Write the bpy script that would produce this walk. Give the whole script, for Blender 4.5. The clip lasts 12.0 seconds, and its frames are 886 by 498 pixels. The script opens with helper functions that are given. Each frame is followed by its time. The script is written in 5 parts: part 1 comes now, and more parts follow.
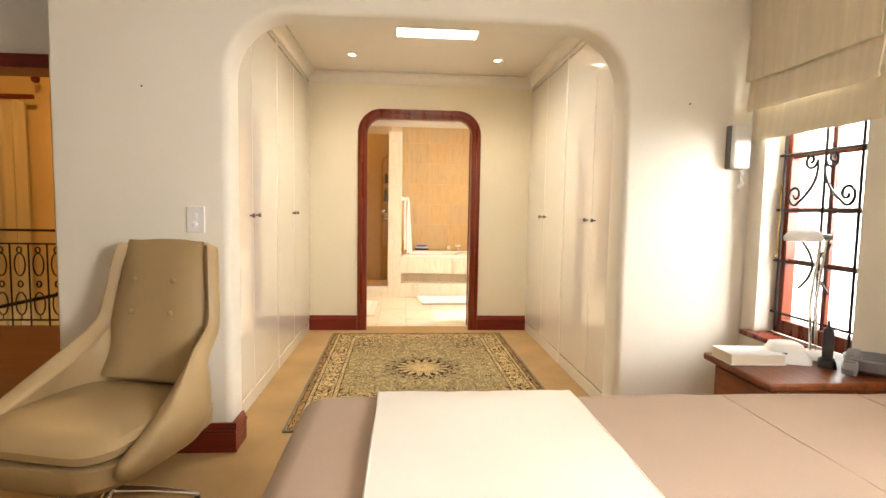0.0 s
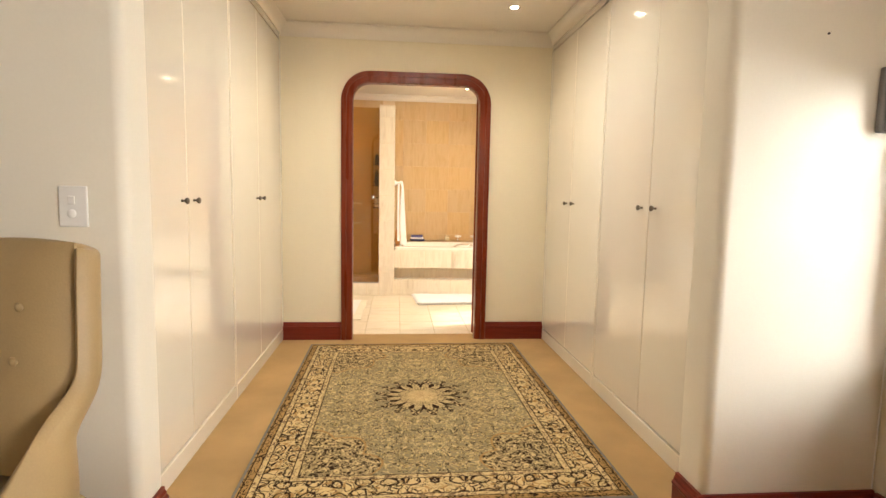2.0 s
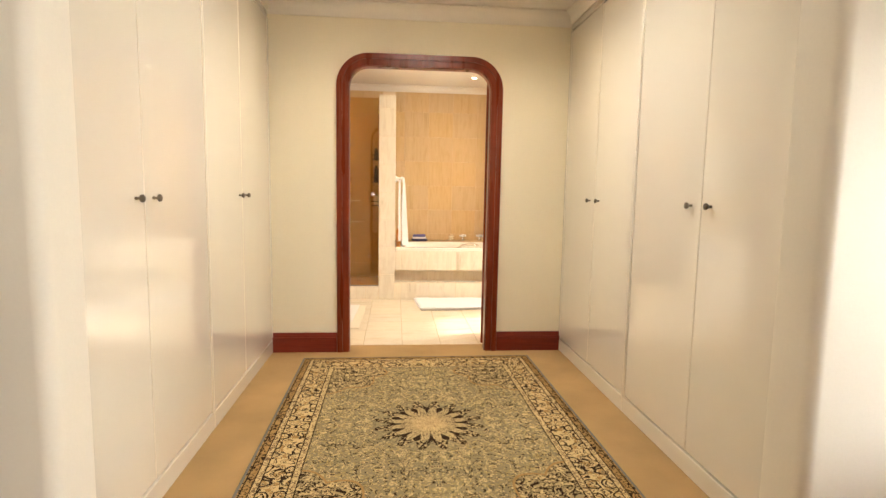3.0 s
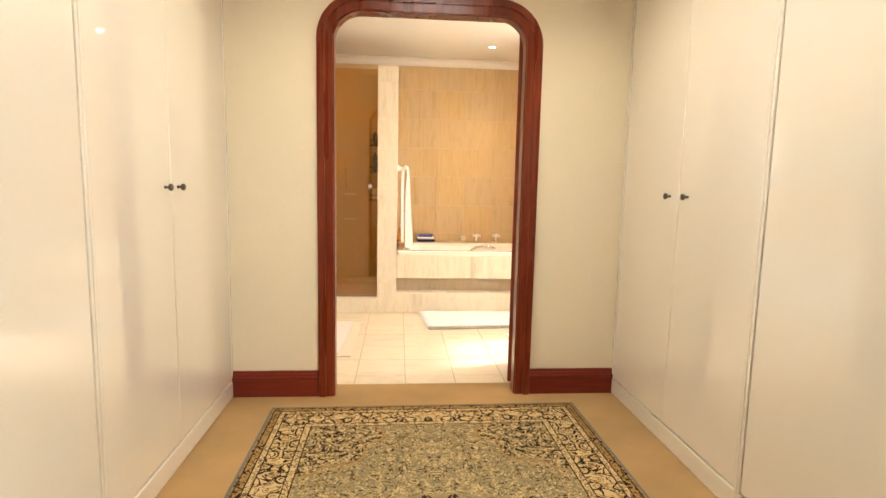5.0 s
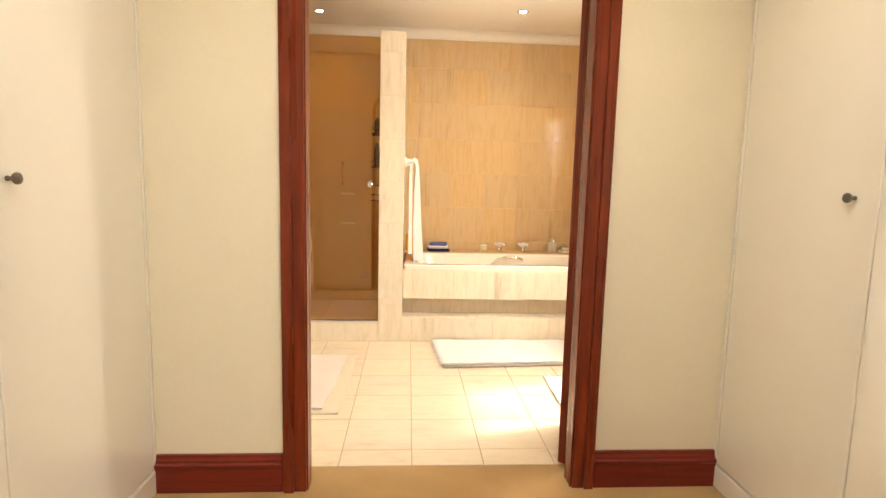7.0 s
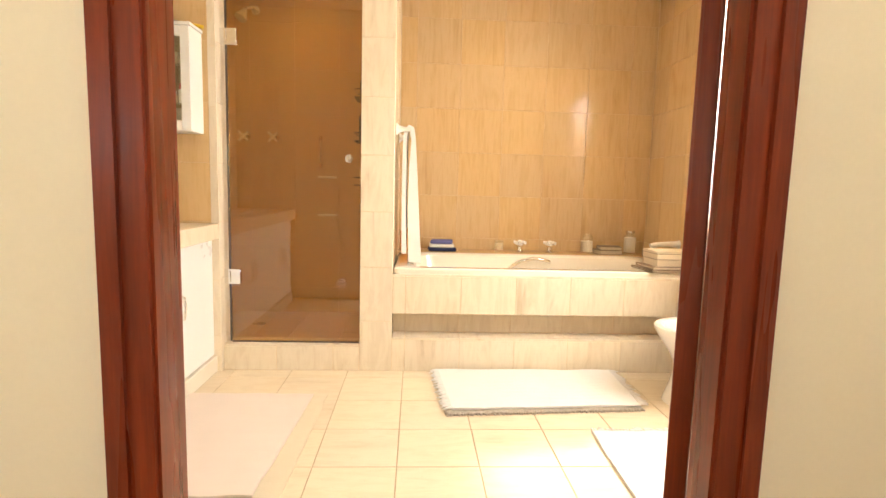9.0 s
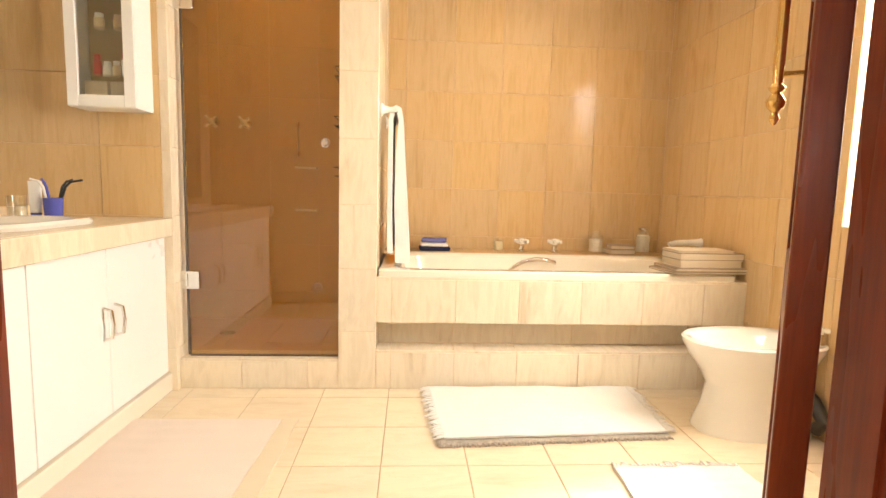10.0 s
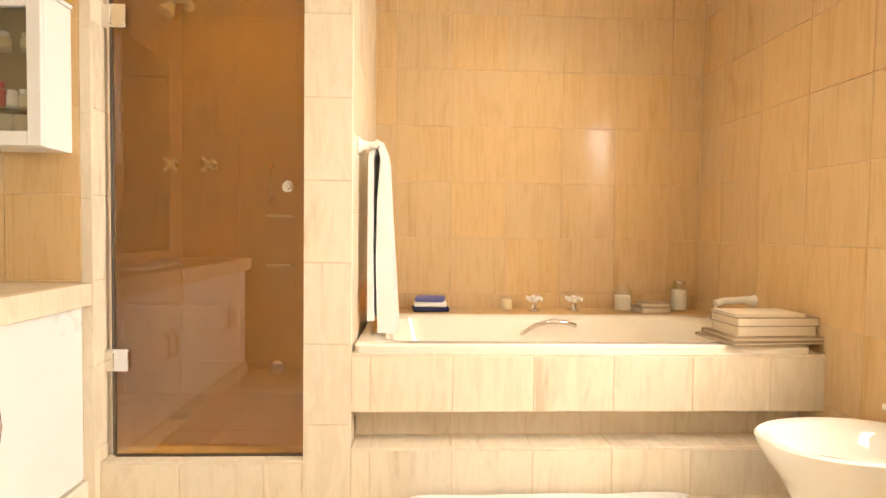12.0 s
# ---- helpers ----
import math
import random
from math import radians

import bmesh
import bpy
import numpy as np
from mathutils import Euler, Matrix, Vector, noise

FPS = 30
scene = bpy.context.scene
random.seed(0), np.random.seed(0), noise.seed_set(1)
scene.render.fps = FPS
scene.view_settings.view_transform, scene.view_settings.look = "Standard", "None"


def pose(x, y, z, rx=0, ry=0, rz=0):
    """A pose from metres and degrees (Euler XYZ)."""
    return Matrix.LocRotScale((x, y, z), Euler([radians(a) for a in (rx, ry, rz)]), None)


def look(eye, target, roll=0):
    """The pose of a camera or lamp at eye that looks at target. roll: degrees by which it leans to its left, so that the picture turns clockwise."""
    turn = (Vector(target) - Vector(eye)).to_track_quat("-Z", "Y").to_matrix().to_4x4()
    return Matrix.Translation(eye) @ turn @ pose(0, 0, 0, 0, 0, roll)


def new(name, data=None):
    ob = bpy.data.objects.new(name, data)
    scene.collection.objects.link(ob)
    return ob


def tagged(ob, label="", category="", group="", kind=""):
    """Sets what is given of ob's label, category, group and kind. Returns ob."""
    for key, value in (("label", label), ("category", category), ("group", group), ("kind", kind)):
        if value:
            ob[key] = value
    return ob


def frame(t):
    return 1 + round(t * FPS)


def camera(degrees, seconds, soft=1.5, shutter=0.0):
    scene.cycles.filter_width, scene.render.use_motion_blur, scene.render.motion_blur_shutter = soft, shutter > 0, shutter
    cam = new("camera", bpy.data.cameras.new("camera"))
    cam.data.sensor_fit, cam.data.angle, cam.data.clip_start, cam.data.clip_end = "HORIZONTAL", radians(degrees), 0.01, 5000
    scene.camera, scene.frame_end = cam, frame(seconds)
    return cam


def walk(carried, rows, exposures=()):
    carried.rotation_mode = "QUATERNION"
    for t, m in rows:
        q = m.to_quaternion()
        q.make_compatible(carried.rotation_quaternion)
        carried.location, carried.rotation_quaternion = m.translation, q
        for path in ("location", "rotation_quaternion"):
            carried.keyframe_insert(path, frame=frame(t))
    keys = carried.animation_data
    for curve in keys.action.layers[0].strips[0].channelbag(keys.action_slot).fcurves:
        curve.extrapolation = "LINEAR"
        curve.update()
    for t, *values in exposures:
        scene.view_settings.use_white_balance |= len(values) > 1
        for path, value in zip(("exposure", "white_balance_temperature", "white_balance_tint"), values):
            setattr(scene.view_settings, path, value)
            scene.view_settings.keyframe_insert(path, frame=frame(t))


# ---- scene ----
cam = camera(79.6, 12.0)
PATH = [
    (0, (-0.007, 0.063, 1.23), (0.142, 2.052, 1.073), 1.0),
    (0.5, (-0.011, 0.277, 1.229), (0.142, 2.263, 1.058), 1.1),
    (1, (-0.021, 0.499, 1.223), (0.145, 2.483, 1.04), 1.1),
    (1.5, (-0.008, 0.729, 1.211), (0.165, 2.712, 1.02), 1.2),
    (2, (-0.014, 0.966, 1.209), (0.163, 2.948, 1.004), 1.1),
    (2.5, (-0.027, 1.187, 1.226), (0.15, 3.167, 1.009), 1.0),
    (3, (-0.029, 1.399, 1.202), (0.149, 3.379, 0.987), 1.0),
    (5, (-0.02, 2.403, 1.194), (0.147, 4.381, 0.952), 1.2),
    (5.5, (-0.006, 2.645, 1.182), (0.162, 4.624, 0.94), 1.2),
    (6, (-0.008, 2.892, 1.175), (0.148, 4.871, 0.93), 1.3),
    (6.5, (0.002, 3.127, 1.182), (0.141, 5.107, 0.934), 1.2),
    (7, (-0.001, 3.383, 1.17), (0.131, 5.364, 0.929), 1.4),
    (9, (0.081, 4.384, 1.017), (0.187, 6.368, 0.789), 1.5),
    (9.5, (0.103, 4.581, 0.999), (0.223, 6.565, 0.768), 1.5),
    (10, (0.118, 4.772, 0.964), (0.242, 6.756, 0.739), 1.5),
    (10.5, (0.145, 4.948, 0.967), (0.265, 6.932, 0.737), 1.5),
    (11, (0.171, 5.093, 0.972), (0.288, 7.079, 0.765), 1.4),
    (11.5, (0.195, 5.208, 0.99), (0.302, 7.199, 0.833), 1.2),
    (12, (0.215, 5.289, 1.002), (0.299, 7.286, 0.934), 0.7),
]
walk(cam, [(t, look(eye, target, roll)) for t, eye, target, roll in PATH], exposures=((0.0, 0.37), (2.5, 0.22), (3.0, 0.22), (7.0, 0.26), (9.0, 0.30), (9.5, 0.42), (10.0, 0.30), (10.5, 0.18), (12.0, 0.28)))
DOOR_SWING = 36.0

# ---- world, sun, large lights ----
BEDWIN, BATHWIN, BED_FILL, ROOF, LANDING, SPOT, SPOT_BATH = 160.0, 62.0, 86.0, 24.0, 32.0, 13.0, 7.5
world = bpy.data.worlds.new("sky")
scene.world = world
world.use_nodes = True
wn = world.node_tree.nodes
sky = wn.new("ShaderNodeTexSky")
sky.sky_type = 'NISHITA'
sky.sun_disc = False
sky.sun_elevation = radians(50)
sky.sun_rotation = radians(76)
world.node_tree.links.new(sky.outputs[0], wn["Background"].inputs[0])
wn["Background"].inputs[1].default_value = 0.12


def lamp(name, kind, m, power, color, size=None, size_y=None):
    data = bpy.data.lights.new(name, kind)
    data.energy, data.color = power, color
    if kind == 'AREA' and size:
        data.shape, data.size, data.size_y = 'RECTANGLE', size, size_y or size
    ob = new(name, data)
    ob.matrix_world = m
    return ob


sun = lamp("sun", 'SUN', look((10, 7.55, 12), (0.2, 5.2, 0)), 5.0, (1.0, 0.93, 0.82))
sun.data.angle = radians(5)
# daylight in the window openings (one added, unseen) and under the roof light
lamp("window_daylight", 'AREA', look((2.62, 1.72, 1.62), (1.25, 2.68, 0.60)), BEDWIN, (1.0, 0.98, 0.96), 1.3, 1.5)
lamp("window_daylight", 'AREA', look((1.99, 6.36, 1.45), (0.0, 6.36, 0.75)), BATHWIN, (1.0, 0.915, 0.81), 0.64, 1.1)
# added fill from an invented opening out of view, to brighten the bed
lamp("window_daylight", 'AREA', look((2.03, -0.25, 1.55), (1.1, 0.45, 0.5)), BED_FILL, (1.0, 0.975, 0.95), 1.1, 1.1)
lamp("roof_light_daylight", 'AREA', pose(0.225, 3.98, 2.60), ROOF, (1.0, 0.96, 0.9), 0.55, 0.38)


# ---- materials ----
class Nodes:
    """Short hand for building a node material."""

    def __init__(self, name):
        self.mat = bpy.data.materials.new(name)
        self.mat.use_nodes = True
        self.t = self.mat.node_tree
        self.bsdf = self.t.nodes["Principled BSDF"]

    def put(self, sock, v):
        if isinstance(v, bpy.types.NodeSocket):
            self.t.links.new(v, sock)
        elif v is not None:
            if sock.type == 'RGBA' and len(v) == 3:
                v = (*v, 1)
            sock.default_value = v

    def n(self, kind, out=0, op=None, **ins):
        node = self.t.nodes.new(kind)
        if op:
            node.operation = op
        for k, v in ins.items():
            key = int(k[1:]) if k[0] == 'i' and k[1:].isdigit() else k.replace('_', ' ')
            self.put(node.inputs[key], v)
        return node.outputs[out]

    def m(self, op, a, b=None, c=None, clamp=False):
        node = self.t.nodes.new("ShaderNodeMath")
        node.operation, node.use_clamp = op, clamp
        for i, v in enumerate((a, b, c)):
            if v is not None:
                self.put(node.inputs[i], v)
        return node.outputs[0]

    def mix(self, f, a, b):
        node = self.t.nodes.new("ShaderNodeMix")
        node.data_type = 'RGBA'
        self.put(node.inputs[0], f)
        self.put(node.inputs[6], a)
        self.put(node.inputs[7], b)
        return node.outputs[2]

    def ramp(self, f, stops):
        node = self.t.nodes.new("ShaderNodeValToRGB")
        els = node.color_ramp.elements
        while len(els) < len(stops):
            els.new(0.5)
        for e, (p, c) in zip(els, stops):
            e.position, e.color = p, (*c, 1)
        self.put(node.inputs[0], f)
        return node.outputs[0]

    def step(self, v, lo, hi):
        node = self.t.nodes.new("ShaderNodeMapRange")
        for i, q in enumerate((v, lo, hi)):
            self.put(node.inputs[i], q)
        return node.outputs[0]

    def coords(self, scale=(1, 1, 1), piece=False):
        tc = self.t.nodes.new("ShaderNodeTexCoord").outputs["Object"]
        if piece:
            r = self.t.nodes.new("ShaderNodeObjectInfo").outputs["Random"]
            off = self.n("ShaderNodeCombineXYZ", X=self.m('MULTIPLY', r, 37.0), Y=self.m('MULTIPLY', r, 91.0), Z=self.m('MULTIPLY', r, 13.0))
            tc = self.n("ShaderNodeVectorMath", op="ADD", i0=tc, i1=off)
        return self.n("ShaderNodeMapping", Vector=tc, Scale=scale)

    def noise(self, vec, scale, detail=4.0, rough=0.55, dist=0.0):
        return self.n("ShaderNodeTexNoise", Vector=vec, Scale=scale, Detail=detail, Roughness=rough, Distortion=dist)

    def done(self, color=None, rough=None, metal=None, bump=None, strength=0.2, dist=0.01, **more):
        b = self.bsdf
        self.put(b.inputs["Base Color"], color)
        self.put(b.inputs["Roughness"], rough)
        self.put(b.inputs["Metallic"], metal)
        for k, v in more.items():
            self.put(b.inputs[k.replace('_', ' ')], v)
        if bump is not None:
            self.put(b.inputs["Normal"], self.n("ShaderNodeBump", Strength=strength, Distance=dist, Height=bump))
        return self.mat


def grainy(name, color, rough=0.5, vary=0.12, scale=3.0, fine=160.0, bump=0.08, dist=0.004, metal=0.0, stretch=(1, 1, 1), **more):
    """A surface of one colour with broad unevenness and fine grain."""
    k = Nodes(name)
    v = k.coords(stretch)
    big, small = k.noise(v, scale), k.noise(v, fine, 2.0)
    f = k.m('ADD', k.m('MULTIPLY', big, 0.7), k.m('MULTIPLY', small, 0.3))
    lo, hi = [max(0, c * (1 - vary)) for c in color], [min(1, c * (1 + vary)) for c in color]
    col = k.ramp(f, [(0.3, lo), (0.7, hi)])
    r = k.step(big, 0.2, 0.8)
    r = k.m('ADD', k.m('MULTIPLY', r, 0.12), rough - 0.06)
    return k.done(col, r, metal, k.m('ADD', k.m('MULTIPLY', big, 0.4), small), bump, dist, **more)


def travertine(name, light, mid, dark, rough, piece=True, along=(34, 34, 3.2)):
    """Honed or polished vein-cut stone: long thin streaks, some pores."""
    k = Nodes(name)
    v = k.coords(along, piece)
    veins = k.noise(v, 1.0, 8.0, 0.68, 1.3)
    broad = k.noise(k.coords(tuple(a * 0.3 for a in along), piece), 1.0, 4.0, 0.6, 1.0)
    cloud = k.noise(k.coords((5, 5, 3), piece), 1.0, 3.0, 0.5, 0.5)
    pores = k.noise(k.coords((160, 160, 40), piece), 1.0, 2.0, 0.6)
    f = k.m('ADD', k.m('ADD', k.m('MULTIPLY', veins, 0.42), k.m('MULTIPLY', broad, 0.38)), k.m('MULTIPLY', cloud, 0.20))
    col = k.ramp(f, [(0.34, dark), (0.43, mid), (0.51, light), (0.57, mid), (0.66, light)])
    if piece:
        r = k.t.nodes.new("ShaderNodeObjectInfo").outputs["Random"]
        col = k.n("ShaderNodeHueSaturation", Color=col, Value=k.m('ADD', k.m('MULTIPLY', r, 0.06), 0.97), Saturation=k.m('ADD', k.m('MULTIPLY', r, 0.10), 0.95))
    pit = k.step(pores, 0.66, 0.74)
    col = k.mix(k.m('MULTIPLY', pit, 0.35), col, dark)
    return k.done(col, k.m('ADD', k.m('MULTIPLY', veins, 0.14), rough - 0.05), 0.0, k.m('SUBTRACT', k.m('MULTIPLY', veins, 0.3), k.m('MULTIPLY', pit, 0.5)), 0.05, 0.003, Specular_IOR_Level=0.16)


def wood(name, lo, hi, rough=0.28, along=(14, 14, 0.9), coat=0.18):
    k = Nodes(name)
    v = k.coords(along)
    g = k.noise(v, 1.6, 6.0, 0.6, 1.2)
    fine = k.noise(k.coords(tuple(a * 12 for a in along)), 1.0, 2.0, 0.6)
    fig = k.noise(k.coords(tuple(a * 0.5 for a in along)), 3.0, 2.0, 0.5)
    f = k.m('ADD', k.m('ADD', k.m('MULTIPLY', g, 0.6), k.m('MULTIPLY', fine, 0.2)), k.m('MULTIPLY', fig, 0.2))
    return k.done(k.ramp(f, [(0.32, lo), (0.68, hi)]), k.m('ADD', k.m('MULTIPLY', fig, 0.15), rough - 0.07), 0.0, fine, 0.06, 0.002, Coat_Weight=coat, Coat_Roughness=0.12, Specular_IOR_Level=0.3)


def glass(name, color, rough=0.0, ior=1.45):
    k = Nodes(name)
    return k.done(color, rough, 0.0, Transmission_Weight=1.0, IOR=ior)


def tint_pane(name, color, least=0.075):
    """Sheet of tinted glass: clear through, with a shine that grows at a slant."""
    k = Nodes(name)
    k.t.nodes.remove(k.bsdf)
    facing = k.n("ShaderNodeLayerWeight", 1, Blend=0.5)
    shine = k.m('ADD', least, k.m('MULTIPLY', k.m('POWER', facing, 5.0), 0.9))
    tr = k.n("ShaderNodeBsdfTransparent", Color=color)
    gl = k.n("ShaderNodeBsdfGlossy", Roughness=0.01, Color=(1, 1, 1))
    ms = k.t.nodes.new("ShaderNodeMixShader")
    k.put(ms.inputs[0], shine)
    k.put(ms.inputs[1], tr)
    k.put(ms.inputs[2], gl)
    k.t.links.new(ms.outputs[0], k.t.nodes["Material Output"].inputs[0])
    return k.mat


def glow(name, color, power):
    k = Nodes(name)
    return k.done((0.8, 0.8, 0.8), 0.5, 0.0, Emission_Color=color, Emission_Strength=power)


def rug_material(name, half_x, half_y):
    """Pale grey-blue field with scrolling leaves, a dark flower ring in the middle, cream borders with dark scrolls."""
    k = Nodes(name)
    tc = k.t.nodes.new("ShaderNodeTexCoord").outputs["Object"]
    sep = k.t.nodes.new("ShaderNodeSeparateXYZ")
    k.put(sep.inputs[0], tc)
    x, y = sep.outputs[0], sep.outputs[1]
    ax, ay = k.m('ABSOLUTE', x), k.m('ABSOLUTE', y)
    fold = k.n("ShaderNodeCombineXYZ", X=ax, Y=ay, Z=0.0)
    edge = k.m('MINIMUM', k.m('SUBTRACT', half_x, ax), k.m('SUBTRACT', half_y, ay))
    cream, gold, dark, field, grey = (0.58, 0.42, 0.20), (0.34, 0.20, 0.07), (0.020, 0.009, 0.004), (0.245, 0.197, 0.106), (0.17, 0.155, 0.13)

    def band(v, lo, hi):
        return k.m('MULTIPLY', k.m('GREATER_THAN', v, lo), k.m('LESS_THAN', v, hi))

    def scroll(vec, scale, lo, hi, warp=1.5, detail=1.0):
        return band(k.noise(vec, scale, detail, 0.5, warp), lo, hi)

    wob = k.n("ShaderNodeTexNoise", 1, Vector=fold, Scale=14.0, Detail=1.0)
    vec = k.n("ShaderNodeVectorMath", op="MULTIPLY_ADD", i0=wob, i1=(0.05, 0.05, 0.0), i2=fold)
    # field
    col = k.mix(scroll(vec, 30, 0.47, 0.53), field, (0.36, 0.26, 0.10))
    col = k.mix(scroll(vec, 38, 0.58, 0.66), col, cream)
    col = k.mix(scroll(k.n("ShaderNodeMapping", Vector=vec, Location=(3, 1, 0)), 27, 0.60, 0.67, 2.0), col, (0.03, 0.016, 0.008))
    vor = k.n("ShaderNodeTexVoronoi", Vector=vec, Scale=24.0, Randomness=0.75)
    col = k.mix(band(vor, 0.18, 0.25), col, cream)
    col = k.mix(k.m('LESS_THAN', vor, 0.10), col, (0.30, 0.17, 0.08))
    # corner pieces
    cx, cy = k.m('SUBTRACT', half_x - 0.24, ax), k.m('SUBTRACT', half_y - 0.24, ay)
    cr = k.m('SQRT', k.m('ADD', k.m('MULTIPLY', cx, cx), k.m('MULTIPLY', k.m('MULTIPLY', cy, 0.8), k.m('MULTIPLY', cy, 0.8))))
    ang = k.m('ARCTAN2', cy, cx)
    lobes = k.m('ADD', 0.30, k.m('MULTIPLY', k.m('ABSOLUTE', k.m('SINE', k.m('MULTIPLY', ang, 5.0))), 0.06))
    inside = k.m('LESS_THAN', cr, lobes)
    ccol = k.mix(scroll(vec, 24, 0.38, 0.52, 2.2), (0.34, 0.25, 0.12), dark)
    ccol = k.mix(scroll(vec, 40, 0.58, 0.68, 1.0), ccol, cream)
    col = k.mix(inside, col, ccol)
    col = k.mix(band(k.m('SUBTRACT', cr, lobes), -0.008, 0.004), col, gold)
    # middle flower ring
    r = k.m('SQRT', k.m('ADD', k.m('MULTIPLY', x, x), k.m('MULTIPLY', y, y)))
    a = k.m('ARCTAN2', y, x)
    pet = k.m('ABSOLUTE', k.m('SINE', k.m('MULTIPLY', a, 8.0)))
    pet2 = k.m('ABSOLUTE', k.m('COSINE', k.m('MULTIPLY', a, 8.0)))
    rim = k.m('ADD', 0.205, k.m('MULTIPLY', k.m('POWER', pet, 1.6), 0.085))
    inner = k.m('ADD', 0.06, k.m('MULTIPLY', pet2, 0.03))
    ring = k.m('MULTIPLY', k.m('LESS_THAN', r, rim), k.m('GREATER_THAN', r, inner))
    pal = k.n("ShaderNodeCombineXYZ", X=k.m('MULTIPLY', k.m('ABSOLUTE', k.m('SINE', k.m('MULTIPLY', a, 4.0))), 0.2), Y=r, Z=0.0)
    lace = k.m('MAXIMUM', scroll(pal, 30, 0.42, 0.49, 1.6), k.m('MULTIPLY', k.m('GREATER_THAN', r, k.m('SUBTRACT', rim, 0.075)), scroll(pal, 20, 0.30, 0.56, 1.2)))
    col = k.mix(k.m('MULTIPLY', k.m('LESS_THAN', r, 0.29), 0.5), col, field)
    col = k.mix(k.m('LESS_THAN', r, inner), col, k.mix(scroll(pal, 34, 0.46, 0.56), cream, (0.25, 0.16, 0.08)))
    col = k.mix(k.m('MULTIPLY', ring, lace), col, dark)
    col = k.mix(k.m('MULTIPLY', ring, k.m('SUBTRACT', 1.0, lace)), col, k.mix(0.3, cream, field))
    # borders from the outside in
    bor = k.mix(scroll(vec, 17, 0.44, 0.52, 2.0), cream, dark)
    bor = k.mix(scroll(vec, 30, 0.60, 0.70, 1.0), bor, gold)
    bor = k.mix(band(k.n("ShaderNodeTexVoronoi", Vector=vec, Scale=9.5, Randomness=0.25), 0.30, 0.37), bor, dark)
    thin = k.mix(scroll(vec, 34, 0.49, 0.58, 1.0), gold, dark)
    thin2 = k.mix(scroll(vec, 50, 0.50, 0.62, 1.0), cream, (0.16, 0.10, 0.05))
    col = k.mix(k.m('LESS_THAN', edge, 0.235), col, thin2)
    col = k.mix(k.m('LESS_THAN', edge, 0.205), col, bor)
    col = k.mix(k.m('LESS_THAN', edge, 0.085), col, thin2)
    col = k.mix(k.m('LESS_THAN', edge, 0.058), col, thin)
    for e in (0.236, 0.205, 0.086, 0.058, 0.024):
        col = k.mix(band(edge, e - 0.003, e + 0.002), col, dark)
    col = k.mix(k.m('LESS_THAN', edge, 0.014), col, grey)
    pile = k.noise(tc, 260.0, 2.0)
    wear = k.noise(tc, 3.0, 3.0)
    col = k.mix(k.m('MULTIPLY', k.step(pile, 0.45, 0.75), 0.22), col, (0.24, 0.20, 0.13))
    col = k.n("ShaderNodeHueSaturation", Color=col, Value=k.m('ADD', 0.80, k.m('MULTIPLY', wear, 0.45)))
    return k.done(col, 0.95, 0.0, pile, 0.4, 0.003, Specular_IOR_Level=0.04)


WALL = grainy("cream_paint", (0.80, 0.715, 0.53), 0.55, 0.03, 1.5, 90.0, 0.06, 0.003)
WALL_BED = grainy("pale_paint", (0.80, 0.75, 0.64), 0.6, 0.03, 1.5, 90.0, 0.06, 0.003)
CEIL = grainy("ceiling_paint", (0.80, 0.74, 0.64), 0.7, 0.03, 1.2, 60.0, 0.05, 0.003)
ORANGE = grainy("ochre_paint", (0.75, 0.48, 0.18), 0.7, 0.08, 1.5, 80.0, 0.1, 0.004)
LACQUER = grainy("cream_lacquer", (0.80, 0.745, 0.63), 0.13, 0.02, 2.0, 220.0, 0.012, 0.002, Coat_Weight=1.0, Coat_Roughness=0.03, Coat_IOR=1.6)
CARPET = grainy("beige_carpet", (0.42, 0.268, 0.118), 0.95, 0.2, 2.2, 420.0, 0.35, 0.004, Specular_IOR_Level=0.1)
MAHOGANY = wood("mahogany", (0.080, 0.010, 0.003), (0.235, 0.036, 0.010), 0.28, (14, 14, 0.9), 0.10)
MAHOGANY_X = wood("mahogany_along", (0.10, 0.011, 0.006), (0.215, 0.026, 0.012), 0.32, (0.9, 14, 14), 0.08)
DESKWOOD = wood("desk_wood", (0.11, 0.022, 0.006), (0.29, 0.085, 0.022), 0.38, (14, 0.9, 14), 0.1)
STONE_W = travertine("wall_travertine", (0.66, 0.468, 0.250), (0.61, 0.415, 0.205), (0.51, 0.325, 0.145), 0.11, True, (24, 24, 1.9))
STONE_P = travertine("pale_travertine", (0.78, 0.685, 0.53), (0.72, 0.615, 0.46), (0.56, 0.45, 0.305), 0.16, True, (15, 15, 2.4))
STONE_F = travertine("floor_travertine", (0.74, 0.635, 0.475), (0.70, 0.585, 0.425), (0.60, 0.475, 0.32), 0.20, True, (3.0, 14, 14))
FLOOR_GROUT = grainy("floor_grout", (0.46, 0.36, 0.23), 0.9, 0.1, 8.0, 200.0, 0.2, 0.003)
GROUT = grainy("grout", (0.74, 0.58, 0.37), 0.9, 0.1, 8.0, 200.0, 0.2, 0.003)
ENAMEL = grainy("white_enamel", (0.84, 0.78, 0.66), 0.10, 0.015, 2.0, 40.0, 0.0, 0.001, Coat_Weight=0.6)
CHINA = grainy("white_china", (0.84, 0.81, 0.74), 0.08, 0.015, 2.0, 40.0, 0.0, 0.001, Coat_Weight=0.7)
WHITE = grainy("white_paint", (0.84, 0.84, 0.82), 0.3, 0.02, 2.0, 90.0, 0.02, 0.002)
